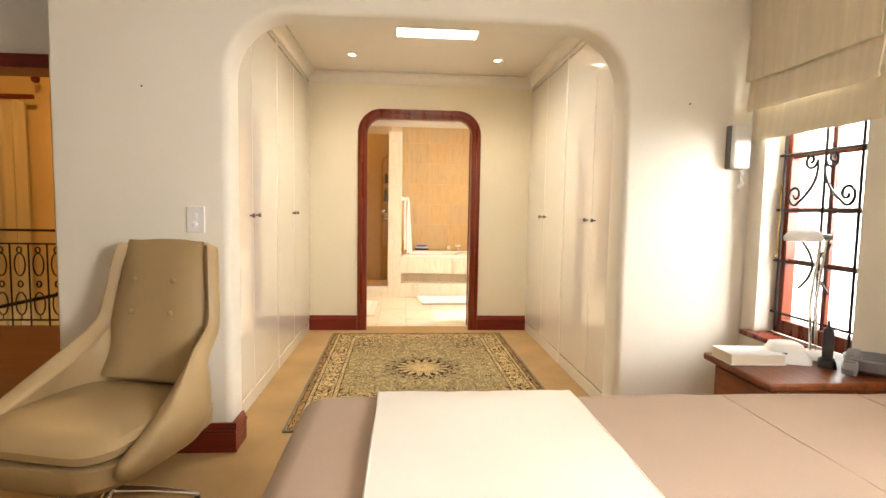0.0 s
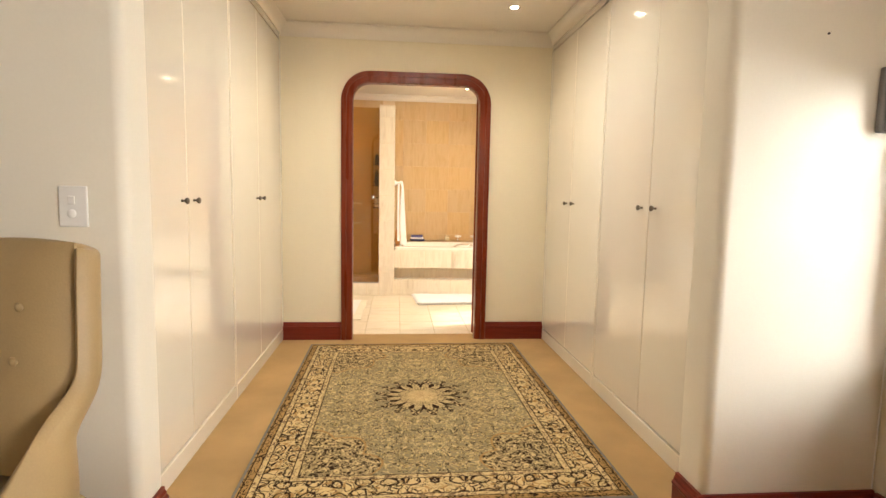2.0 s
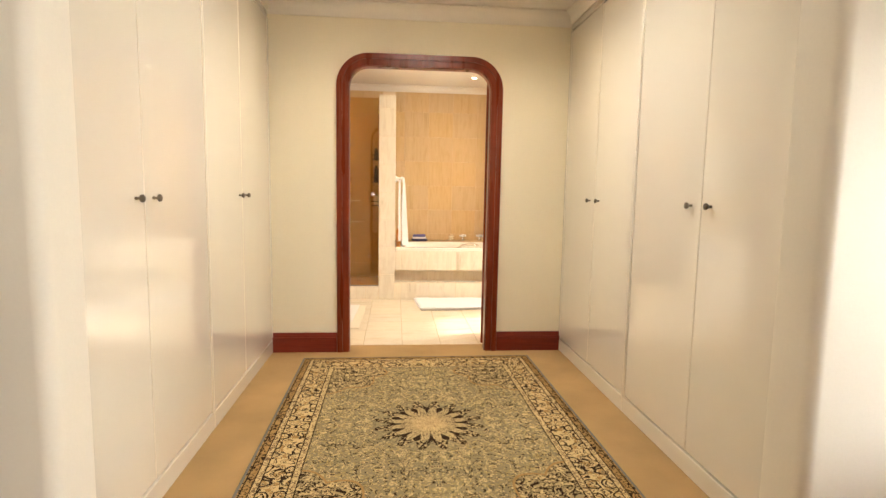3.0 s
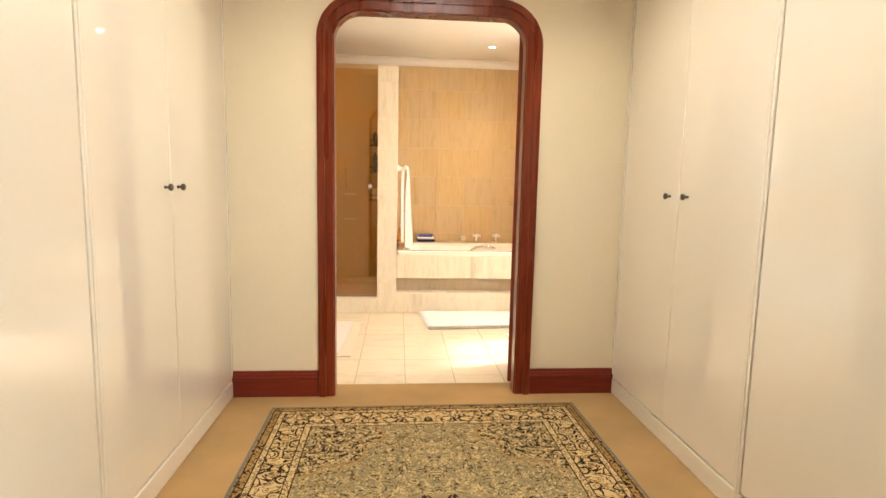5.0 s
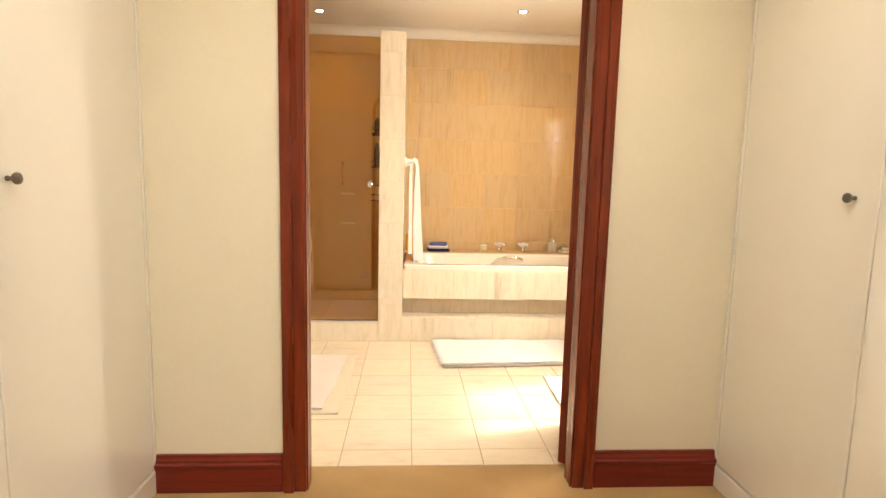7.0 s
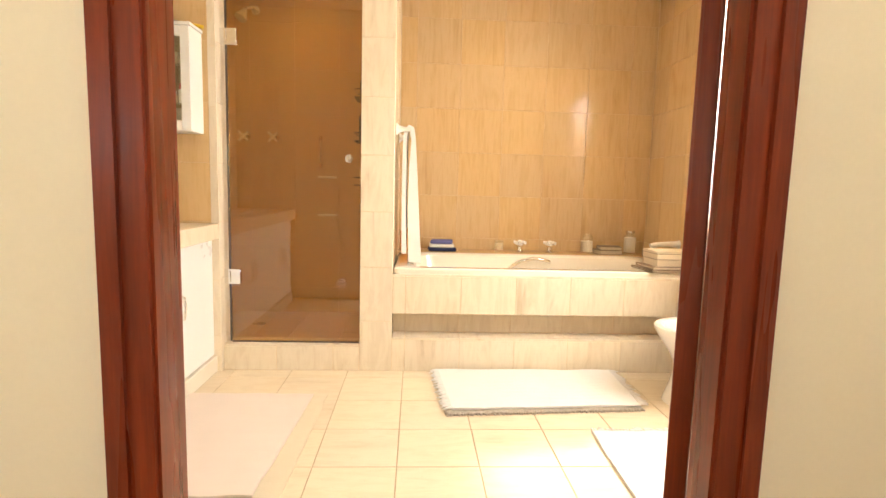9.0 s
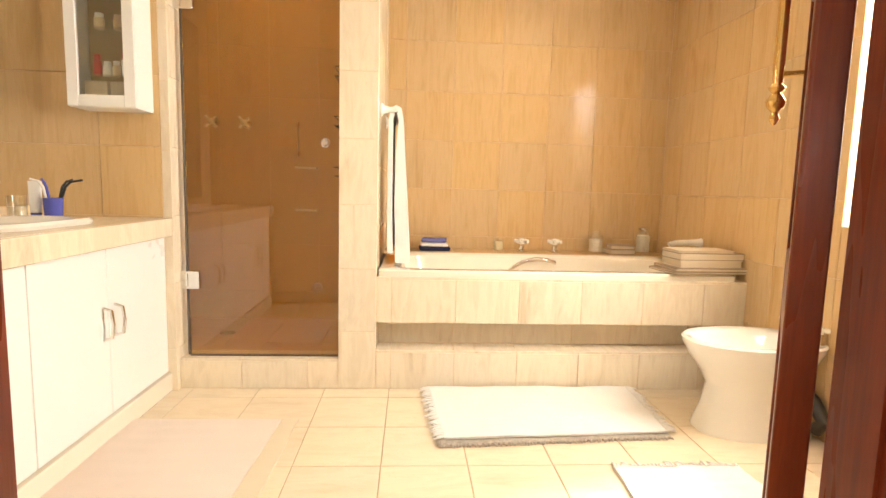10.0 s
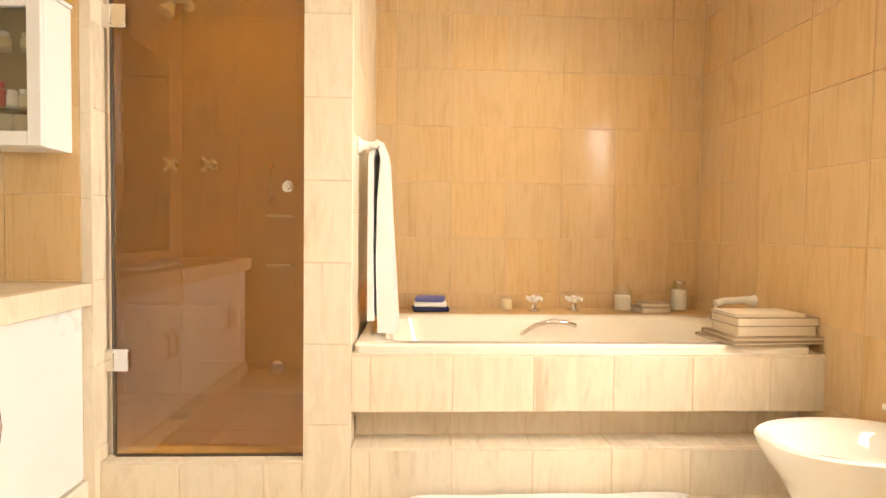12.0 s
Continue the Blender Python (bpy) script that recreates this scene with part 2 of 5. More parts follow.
PLASTIC = grainy("white_plastic", (0.80, 0.79, 0.76), 0.35, 0.02, 4.0, 200.0, 0.02, 0.001)
GREYPL = grainy("grey_plastic", (0.20, 0.19, 0.19), 0.4, 0.08, 6.0, 200.0, 0.05, 0.001)
BLACKPL = grainy("black_plastic", (0.018, 0.017, 0.017), 0.35, 0.1, 6.0, 200.0, 0.05, 0.001)
CHROME = grainy("chrome", (0.78, 0.77, 0.75), 0.10, 0.03, 5.0, 100.0, 0.0, 0.001, 1.0)
BRASS = grainy("brass", (0.72, 0.47, 0.16), 0.18, 0.08, 12.0, 120.0, 0.02, 0.001, 1.0)
PEWTER = grainy("aged_pewter", (0.16, 0.135, 0.105), 0.35, 0.15, 30.0, 200.0, 0.1, 0.001, 0.9)
IRON = grainy("wrought_iron", (0.025, 0.021, 0.019), 0.45, 0.2, 20.0, 180.0, 0.25, 0.002, 0.6)
LEATHER = grainy("beige_leather", (0.42, 0.295, 0.14), 0.46, 0.10, 3.0, 190.0, 0.16, 0.003)
BEDDING = grainy("taupe_bedspread", (0.50, 0.370, 0.275), 0.85, 0.06, 3.0, 300.0, 0.08, 0.002)
THROW = grainy("white_throw", (0.93, 0.87, 0.77), 0.9, 0.03, 3.0, 260.0, 0.10, 0.002)
TOWEL = grainy("white_towelling", (0.82, 0.80, 0.77), 0.95, 0.04, 5.0, 420.0, 0.7, 0.004)
NAVY = grainy("navy_towelling", (0.02, 0.024, 0.07), 0.95, 0.2, 8.0, 420.0, 0.7, 0.004)
LILAC = grainy("blue_towelling", (0.14, 0.14, 0.34), 0.95, 0.1, 8.0, 420.0, 0.7, 0.004)
MATPINK = grainy("pale_pink_towelling", (0.74, 0.64, 0.57), 0.95, 0.04, 4.0, 350.0, 0.7, 0.004)
MATBEIGE = grainy("beige_towelling", (0.68, 0.59, 0.44), 0.95, 0.05, 4.0, 350.0, 0.7, 0.004)
MATGREY = grainy("grey_braid", (0.45, 0.40, 0.33), 0.95, 0.3, 60.0, 300.0, 0.8, 0.005)
# stretched noise paints the grille's soft shadow bands into the blind's colour
LINEN = grainy("linen_blind", (0.76, 0.68, 0.52), 0.9, 0.10, 5.0, 300.0, 0.3, 0.003, stretch=(1, 6, 0.6))
CURTAIN = grainy("ochre_curtain", (0.60, 0.44, 0.22), 0.9, 0.12, 3.0, 240.0, 0.3, 0.004, stretch=(4, 4, 0.3))
PAPER = grainy("page_paper", (0.74, 0.64, 0.48), 0.9, 0.08, 5.0, 240.0, 0.4, 0.002, stretch=(1, 1, 14))
COVER = grainy("book_cover", (0.36, 0.27, 0.17), 0.5, 0.15, 8.0, 160.0, 0.1, 0.002)
REFLECT_TAN = grainy("tan_wall_reflection", (0.36, 0.26, 0.11), 0.5, 0.1, 6.0, 120.0, 0.05, 0.001)
WAX = grainy("cream_wax", (0.78, 0.66, 0.42), 0.45, 0.04, 10.0, 100.0, 0.05, 0.002, Subsurface_Weight=0.2)
SALTS = grainy("white_bath_salts", (0.78, 0.70, 0.58), 0.8, 0.12, 60.0, 300.0, 0.6, 0.004)
RED = grainy("red_plastic", (0.55, 0.02, 0.02), 0.35, 0.08, 8.0, 150.0, 0.03, 0.001)
BLUE = grainy("blue_plastic", (0.10, 0.12, 0.50), 0.25, 0.1, 8.0, 150.0, 0.03, 0.001)
YELLOW = grainy("yellow_plastic", (0.70, 0.48, 0.03), 0.4, 0.08, 8.0, 150.0, 0.03, 0.001)
ORANGEB = grainy("orange_plastic", (0.70, 0.27, 0.02), 0.35, 0.08, 8.0, 150.0, 0.03, 0.001)
TILEDARK = wood("landing_wood", (0.09, 0.03, 0.012), (0.20, 0.075, 0.03), 0.35, (1, 12, 12))
CLEAR = glass("clear_glass", (0.96, 0.97, 0.95))
PANE = tint_pane("window_glass", (0.97, 0.98, 0.97))
BRONZE = tint_pane("bronze_glass", (0.92, 0.75, 0.42), 0.09)
MIRROR = Nodes("mirror_silver").done((0.92, 0.92, 0.90), 0.02, 1.0)
OUTSIDE = glow("backdrop_glow", (1.0, 0.98, 0.95), 5.0)
FOLIAGE = grainy("garden_leaves", (0.10, 0.14, 0.06), 0.7, 0.4, 6.0, 30.0, 0.3, 0.01)
BULB = glow("warm_bulb", (1.0, 0.82, 0.58), 60.0)
DIFFUSER = glow("skylight_pane", (1.0, 0.97, 0.92), 9.0)


# ---- building blocks ----
def box(bm, x0, x1, y0, y1, z0, z1, m=None):
    vs = [bm.verts.new((x, y, z)) for x in (x0, x1) for y in (y0, y1) for z in (z0, z1)]
    for f in ((0, 1, 3, 2), (4, 6, 7, 5), (0, 4, 5, 1), (2, 3, 7, 6), (0, 2, 6, 4), (1, 5, 7, 3)):
        bm.faces.new([vs[i] for i in f])
    if m:
        bmesh.ops.transform(bm, matrix=m, verts=vs)
    return vs


def slab(x0, x1, y0, y1, z0, z1, r=0.004, seg=2):
    """A bmesh box with rounded edges."""
    bm = bmesh.new()
    box(bm, x0, x1, y0, y1, z0, z1)
    if r:
        bmesh.ops.bevel(bm, geom=list(bm.edges), offset=r, segments=seg, affect='EDGES', profile=0.5)
        for f in sorted(bm.faces, key=lambda f: f.calc_area())[:-6]:
            f.smooth = True
    return bm


def prism(bm, pts, y0, y1):
    """Extrudes an outline of (x, z) points along y. Returns the front loop's vertices."""
    a = [bm.verts.new((x, y0, z)) for x, z in pts]
    b = [bm.verts.new((x, y1, z)) for x, z in pts]
    bm.faces.new(a)
    bm.faces.new(list(reversed(b)))
    for i in range(len(pts)):
        j = (i + 1) % len(pts)
        bm.faces.new((a[j], a[i], b[i], b[j]))
    bmesh.ops.recalc_face_normals(bm, faces=list(bm.faces))
    return a


def tube(bm, pts, r, sides=8, taper=None, closed=False):
    """A round bar along points."""
    pts = [Vector(p) for p in pts]
    rings, up = [], None
    for i, p in enumerate(pts):
        d = (pts[min(i + 1, len(pts) - 1)] - pts[max(i - 1, 0)]).normalized()
        if up is None:
            up = d.orthogonal().normalized()
        up = (up - d * up.dot(d)).normalized()
        side = d.cross(up)
        q = r * (taper[i] if taper else 1)
        rings.append([bm.verts.new(p + (up * math.cos(k * math.tau / sides) + side * math.sin(k * math.tau / sides)) * q) for k in range(sides)])
    for a, b in zip(rings, rings[1:]):
        for k in range(sides):
            bm.faces.new((a[k], a[(k + 1) % sides], b[(k + 1) % sides], b[k]))
    bm.faces.new(list(reversed(rings[0])))
    bm.faces.new(rings[-1])
    return bm


def lathe(bm, profile, seg=20, m=None):
    """Turns (radius, z) points round z."""
    rings = []
    for r, z in profile:
        rings.append([bm.verts.new((r * math.cos(k * math.tau / seg), r * math.sin(k * math.tau / seg), z)) for k in range(seg)])
    for a, b in zip(rings, rings[1:]):
        for k in range(seg):
            bm.faces.new((a[k], a[(k + 1) % seg], b[(k + 1) % seg], b[k]))
    bm.faces.new(list(reversed(rings[0])))
    bm.faces.new(rings[-1])
    if m:
        bmesh.ops.transform(bm, matrix=m, verts=[v for ring in rings for v in ring])
    return bm


def ring_pts(cx, cy, hx, hy, r, z, n=6):
    """A rounded rectangle of points."""
    out = []
    for sx, sy, a0 in ((1, 1, 0), (-1, 1, 90), (-1, -1, 180), (1, -1, 270)):
        for i in range(n + 1):
            a = radians(a0 + 90 * i / n)
            out.append((cx + sx * (hx - r) + r * math.cos(a), cy + sy * (hy - r) + r * math.sin(a), z))
    return out


def loft(bm, loops, cap0=True, cap1=True):
    rings = [[bm.verts.new(p) for p in lp] for lp in loops]
    for a, b in zip(rings, rings[1:]):
        for k in range(len(a)):
            bm.faces.new((a[k], a[(k + 1) % len(a)], b[(k + 1) % len(a)], b[k]))
    if cap0:
        bm.faces.new(list(reversed(rings[0])))
    if cap1:
        bm.faces.new(rings[-1])
    return bm


def thicken(bm, t):
    """Gives an open sheet a thickness, with its rim closed."""
    bm.normal_update()
    verts, rim = list(bm.verts), [e for e in bm.edges if e.is_boundary]
    twin = bmesh.ops.duplicate(bm, geom=verts + list(bm.edges) + list(bm.faces))["vert_map"]
    for v in verts:
        twin[v].co = v.co + v.normal * t
    for e in rim:
        a, b = e.verts
        bm.faces.new((a, b, twin[b], twin[a]))


def part(name, bm, material, parent=None, label="", smooth=False):
    """Links a bmesh as one mesh object, under a thing or a part."""
    me = bpy.data.meshes.new(name)
    bmesh.ops.recalc_face_normals(bm, faces=list(bm.faces))
    rounded = any(f.smooth for f in bm.faces)
    bm.to_mesh(me)
    bm.free()
    if smooth and not rounded:
        for p in me.polygons:
            p.use_smooth = True
        me.set_sharp_from_angle(angle=radians(40))
    me.materials.append(material)
    ob = new(name, me)
    ob.parent = parent
    return tagged(ob, label)


def thing(name, x, y, z, rz, label, category, group=""):
    ob = new(name)
    ob.matrix_world = pose(x, y, z, 0, 0, rz)
    ob.empty_display_size = 0.1
    return tagged(ob, label, category, group)


def structure(name, bm, material, label, category, smooth=False):
    return tagged(part(name, bm, material, None, label, smooth), category=category, kind="structure")


TILE_MESHES = {}


def tile_mesh(w, h, material, t=0.010, c=0.0016):
    key = (round(w, 3), round(h, 3), material.name)
    if key not in TILE_MESHES:
        me = bpy.data.meshes.new("tile")
        rows = [(0, 0, 0), (c * 0.3, c * 0.3, -(t - c)), (c, c, -t)]
        vs, fs = [], []
        for iu, iv, y in rows:
            vs += [(iu, y, iv), (w - iu, y, iv), (w - iu, y, h - iv), (iu, y, h - iv)]
        for k in range(2):
            for i in range(4):
                j = (i + 1) % 4
                fs.append((4 * k + i, 4 * k + j, 4 * k + 4 + j, 4 * k + 4 + i))
        fs.append((8, 9, 10, 11))
        me.from_pydata(vs, [], fs)
        me.materials.append(material)
        TILE_MESHES[key] = me
    return TILE_MESHES[key]


def tiles(parent, m, width, height, material, size=0.305, du=0.0, dv=0.0, stagger=0.0, gap=0.0011, tall=None):
    """Lays tiles with open joints on a face: local x along it, local z up it, local -y out of it."""
    tall = tall or size
    row = 0
    v = dv - tall if dv > 0 else 0.0
    while v < height - 0.004:
        shift = du + (stagger if row % 2 else 0.0)
        u = (shift % size) - size
        while u < width - 0.004:
            u0, u1, v0, v1 = max(u, 0), min(u + size, width), max(v, 0), min(v + tall, height)
            if u1 - u0 > 0.008 and v1 - v0 > 0.008:
                ob = new("tile", tile_mesh(u1 - u0 - gap, v1 - v0 - gap, material))
                ob.parent = parent
                ob.matrix_basis = m @ pose(u0 + gap / 2, random.uniform(-0.0005, 0.0005), v0 + gap / 2)
            u += size
        v += tall
        row += 1


def arch_outline(x0, x1, top, r, n=10):
    """The opening's outline from the left foot over the top to the right foot."""
    pts = [(x0, 0.0)]
    pts += [(x0 + r - r * math.cos(radians(90 * i / n)), top - r + r * math.sin(radians(90 * i / n))) for i in range(n + 1)]
    pts += [(x1 - r + r * math.sin(radians(90 * i / n)), top - r + r * math.cos(radians(90 * i / n))) for i in range(n + 1)]
    return pts + [(x1, 0.0)]


def pierced_wall(x0, x1, z1, opening, y0, y1, round_edge=0.0):
    """A wall with an opening down to the floor, whose arris may be rounded."""
    bm = bmesh.new()
    front = prism(bm, opening + [(x1, 0.0), (x1, z1), (x0, z1), (x0, 0.0)], y0, y1)
    if round_edge:
        n = len(opening)
        keep = {tuple(v.co) for v in front[:n]}
        es = [e for e in bm.edges if all(tuple(v.co) in keep for v in e.verts) and abs(e.verts[0].co.y - e.verts[1].co.y) < 1e-6 and not all(v.co.z < 1e-4 for v in e.verts)]
        bmesh.ops.bevel(bm, geom=es, offset=round_edge, segments=5, affect='EDGES', profile=0.5)
    return bm


def band(bm, x0, x1, top, r, width, y0, y1):
    """A moulding that runs round an arched opening."""
    outer = arch_outline(x0 - width, x1 + width, top + width, r + width)
    inner = arch_outline(x0, x1, top, r)
    n = len(outer)
    vs = [[bm.verts.new((x, y, z)) for x, z in line] for line in (outer, inner) for y in (y0, y1)]
    of, ob_, nf, nb = vs
    for i in range(n - 1):
        for a, b in ((of, nf), (nb, ob_), (ob_, of), (nf, nb)):
            bm.faces.new((a[i], a[i + 1], b[i + 1], b[i]))
    for i in (0, n - 1):
        bm.faces.new((of[i], nf[i], nb[i], ob_[i]))


# ---- plan ----
BED_WALL, BED_WALL_BACK = 2.70, 2.86
ARCH_L, ARCH_R, ARCH_TOP = -0.845, 1.098, 2.135
WARD_L, WARD_R = -0.925, 1.235
END_WALL, END_MID, END_BACK = 5.325, 5.388, 5.440
DOOR_L, DOOR_R, DOOR_TOP = -0.365, 0.65, 2.075
CEIL_Z, BED_CEIL = 2.50, 2.62
BED_RIGHT, BATH_RIGHT, BATH_LEFT = 1.765, 1.775, -1.48
PIER_F, BATH_BACK = 7.25, 8.22

# ---- large structure: bedroom ----
structure("floor", slab(-5.2, 1.95, -2.2, 5.48, -0.12, 0.0, 0), CARPET, "beige fitted carpet through bedroom and dressing passage", "floor")
structure("wall_north", pierced_wall(-1.64, BED_RIGHT + 0.001, BED_CEIL, arch_outline(ARCH_L, ARCH_R, ARCH_TOP, 0.30), BED_WALL, BED_WALL_BACK, 0.035), WALL_BED, "pale plastered wall with a wide round-cornered opening", "wall", True)


def window_wall(x0, x1, y0, y1, z1, wy0, wy1, wz0, wz1):
    """A wall along y with one window opening."""
    bm = bmesh.new()
    box(bm, x0, x1, y0, wy0, 0, z1)
    box(bm, x0, x1, wy1, y1, 0, z1)
    box(bm, x0, x1, wy0, wy1, 0, wz0)
    box(bm, x0, x1, wy0, wy1, wz1, z1)
    return bm


bm = window_wall(BED_RIGHT, 2.05, 0.5, BED_WALL_BACK, BED_CEIL, 2.004, 2.585, 0.61, 2.0)
# invented second opening, never in view, that lets the bed's fill lamp in
for dims in ((-2.2, -0.9, 0, BED_CEIL), (0.4, 0.5, 0, BED_CEIL), (-0.9, 0.4, 0, 0.92), (-0.9, 0.4, 2.12, BED_CEIL)):
    box(bm, BED_RIGHT, 2.05, *dims)
structure("wall_east", bm, WALL_BED, "pale plastered bedroom wall with a deep window and an added unseen opening", "wall")
bm = bmesh.new()
box(bm, -5.2, 2.05, -2.35, -2.2, 0, BED_CEIL)
structure("wall_south", bm, WALL_BED, "pale plastered bedroom wall", "wall")
bm = bmesh.new()
box(bm, -5.35, -5.2, -2.35, 6.6, 0, 3.2)
structure("wall_west", bm, WALL_BED, "pale plastered wall", "wall")
bm = bmesh.new()
box(bm, -5.2, 2.05, -2.35, BED_WALL_BACK, BED_CEIL, BED_CEIL + 0.12)
structure("ceiling", bm, CEIL, "plain bedroom ceiling", "ceiling")

# landing beyond the bedroom door
bm = bmesh.new()
box(bm, -1.745, -1.50, BED_WALL_BACK, 6.6, 0, 3.2)
structure("wall_landing_1", bm, WALL_BED, "plastered wall beside the landing", "wall")
bm = bmesh.new()
box(bm, -5.2, -1.746, 3.25, 3.40, 2.03, 3.2)
box(bm, -5.2, -3.2, 3.25, 3.40, 0, 2.03)
structure("wall_landing_2", bm, WALL_BED, "olive shaded wall over the landing door", "wall")
bm = bmesh.new()
box(bm, -3.2, -1.747, 3.21, 3.44, 1.955, 2.029)
structure("trim_landing_door", bm, MAHOGANY_X, "dark wooden door head", "door frame")
bm = bmesh.new()
box(bm, -5.2, -1.746, 6.6, 6.75, -2.0, 3.2)
structure("wall_landing_3", bm, ORANGE, "ochre wall lit by a warm lamp", "wall")
bm = bmesh.new()
box(bm, -5.2, -1.745, 3.40, 6.6, 3.2, 3.3)
structure("ceiling_landing", bm, CEIL, "landing ceiling", "ceiling")
bm = bmesh.new()
box(bm, -5.2, -1.746, 3.42, 5.45, 0.001, 0.012)
structure("floor_landing", bm, TILEDARK, "dark wooden landing floor", "floor")
bm = bmesh.new()
box(bm, -5.2, -1.745, 5.48, 6.6, -0.6, -0.5)
structure("floor_stairwell", bm, TILEDARK, "dark stair landing", "floor")
lamp("landing_lamp", 'AREA', pose(-3.4, 4.9, 3.1), LANDING, (1.0, 0.62, 0.25), 0.4)

# ---- dressing passage ----
structure("wall_end", pierced_wall(-1.499, 1.95, CEIL_Z, arch_outline(DOOR_L - 0.03, DOOR_R + 0.03, DOOR_TOP + 0.03, 0.17), END_WALL, END_MID), WALL, "cream plastered end wall with a round-cornered doorway", "wall")
structure("wall_end_bath_side", pierced_wall(-1.499, 1.95, CEIL_Z, arch_outline(DOOR_L - 0.03, DOOR_R + 0.10, DOOR_TOP + 0.03, 0.17), END_MID + 0.001, END_BACK), WALL, "plastered bathroom side of the doorway wall", "wall")
bm = bmesh.new()
box(bm, -1.5, WARD_L - 0.56, BED_WALL_BACK, END_WALL, 0, CEIL_Z)
structure("wall_passage_1", bm, WALL, "wall behind wardrobes", "wall")
bm = bmesh.new()
box(bm, WARD_R + 0.56, 1.95, BED_WALL_BACK, END_WALL, 0, CEIL_Z)
structure("wall_passage_2", bm, WALL, "wall behind wardrobes", "wall")
SKY = (-0.07, 0.52, 3.78, 4.18)
bm = bmesh.new()
box(bm, -1.5, SKY[0], BED_WALL_BACK, END_WALL, CEIL_Z, CEIL_Z + 0.25)
box(bm, SKY[1], 1.95, BED_WALL_BACK, END_WALL, CEIL_Z, CEIL_Z + 0.25)
box(bm, SKY[0], SKY[1], BED_WALL_BACK, SKY[2], CEIL_Z, CEIL_Z + 0.25)
box(bm, SKY[0], SKY[1], SKY[3], END_WALL, CEIL_Z, CEIL_Z + 0.25)
structure("ceiling_passage", bm, CEIL, "cream passage ceiling with a roof light", "ceiling")
structure("skylight", slab(SKY[0] - 0.02, SKY[1] + 0.02, SKY[2] - 0.02, SKY[3] + 0.02, CEIL_Z + 0.251, CEIL_Z + 0.262, 0), DIFFUSER, "bright opal roof light pane", "skylight")


def cove(bm, along, a0, a1, at, sign, z, r=0.085):
    """A hollow cornice under a ceiling: along 'x' or 'y', its wall at the place given."""
    prof = [(0, 0), (r, 0), (r, -0.012)] + [(r - r * 0.86 * math.sin(radians(90 * i / 6)), -0.012 - r * 0.86 * (1 - math.cos(radians(90 * i / 6)))) for i in range(1, 7)] + [(0.010, -r - 0.012), (0, -r - 0.012)]
    loops = []
    for a in (a0, a1):
        loops.append([(at + sign * p, a, z + q) if along == 'y' else (a, at + sign * p, z + q) for p, q in prof])
    loft(bm, loops)


bm = bmesh.new()
cove(bm, 'x', WARD_L, WARD_R, END_WALL, -1, CEIL_Z - 0.0005)
structure("cornice_1", bm, CEIL, "cream hollow cornice", "cornice", True)
bm = bmesh.new()
cove(bm, 'y', BED_WALL_BACK, END_WALL, WARD_L, 1, CEIL_Z - 0.0005, 0.07)
structure("cornice_2", bm, CEIL, "cream hollow cornice", "cornice", True)
bm = bmesh.new()
cove(bm, 'y', BED_WALL_BACK, END_WALL, WARD_R, -1, CEIL_Z - 0.0005, 0.07)
structure("cornice_3", bm, CEIL, "cream hollow cornice", "cornice", True)


def skirting(name, x0, y0, x1, y1, h=0.145, t=0.022):
    """A moulded skirting board from one floor point to another, its wall on the left of the way."""
    d = Vector((x1 - x0, y1 - y0, 0))
    m = pose(x0, y0, 0, 0, 0, math.degrees(math.atan2(d.y, d.x)))
    prof = [(0, 0), (-t, 0), (-t, h * 0.66), (-t - 0.004, h * 0.70), (-t - 0.004, h * 0.76), (-t + 0.004, h * 0.80), (-t + 0.004, h * 0.86), (-t + 0.009, h * 0.92), (-t + 0.010, h), (0, h)]
    bm = bmesh.new()
    loft(bm, [[(u, p, q) for p, q in prof] for u in (0, d.length)])
    bmesh.ops.transform(bm, matrix=m, verts=list(bm.verts))
    structure(name, bm, MAHOGANY_X, "polished red-brown wooden skirting board", "baseboard")


skirting("baseboard_1", -1.64, BED_WALL, ARCH_L + 0.024, BED_WALL)
skirting("baseboard_2", ARCH_L, BED_WALL - 0.001, ARCH_L, BED_WALL_BACK)
skirting("baseboard_3", ARCH_R - 0.024, BED_WALL, BED_RIGHT, BED_WALL)
skirting("baseboard_4", ARCH_R, BED_WALL_BACK, ARCH_R, BED_WALL - 0.001)
skirting("baseboard_5", BED_RIGHT, BED_WALL - 0.024, BED_RIGHT, -2.2)
skirting("baseboard_6", WARD_L + 0.001, END_WALL, DOOR_L - 0.092, END_WALL)
skirting("baseboard_7", DOOR_R + 0.092, END_WALL, WARD_R - 0.001, END_WALL)

# doorway lining and architrave
bm = bmesh.new()
band(bm, DOOR_L, DOOR_R, DOOR_TOP, 0.14, 0.029, END_WALL - 0.012, END_WALL + 0.062)
structure("door_lining", bm, MAHOGANY, "polished mahogany door lining with rounded corners", "door frame", True)
bm = bmesh.new()
band(bm, DOOR_L - 0.012, DOOR_R + 0.095, DOOR_TOP + 0.012, 0.152, 0.017, END_MID + 0.004, END_BACK + 0.003)
structure("door_lining_inner", bm, MAHOGANY, "polished mahogany inner door lining", "door frame", True)
bm = bmesh.new()
band(bm, DOOR_L - 0.006, DOOR_R + 0.006, DOOR_TOP + 0.006, 0.146, 0.084, END_WALL - 0.022, END_WALL - 0.0005)
band(bm, DOOR_L - 0.050, DOOR_R + 0.050, DOOR_TOP + 0.050, 0.19, 0.036, END_WALL - 0.032, END_WALL - 0.0225)
structure("door_architrave", bm, MAHOGANY, "polished mahogany architrave with rounded corners", "door frame", True)

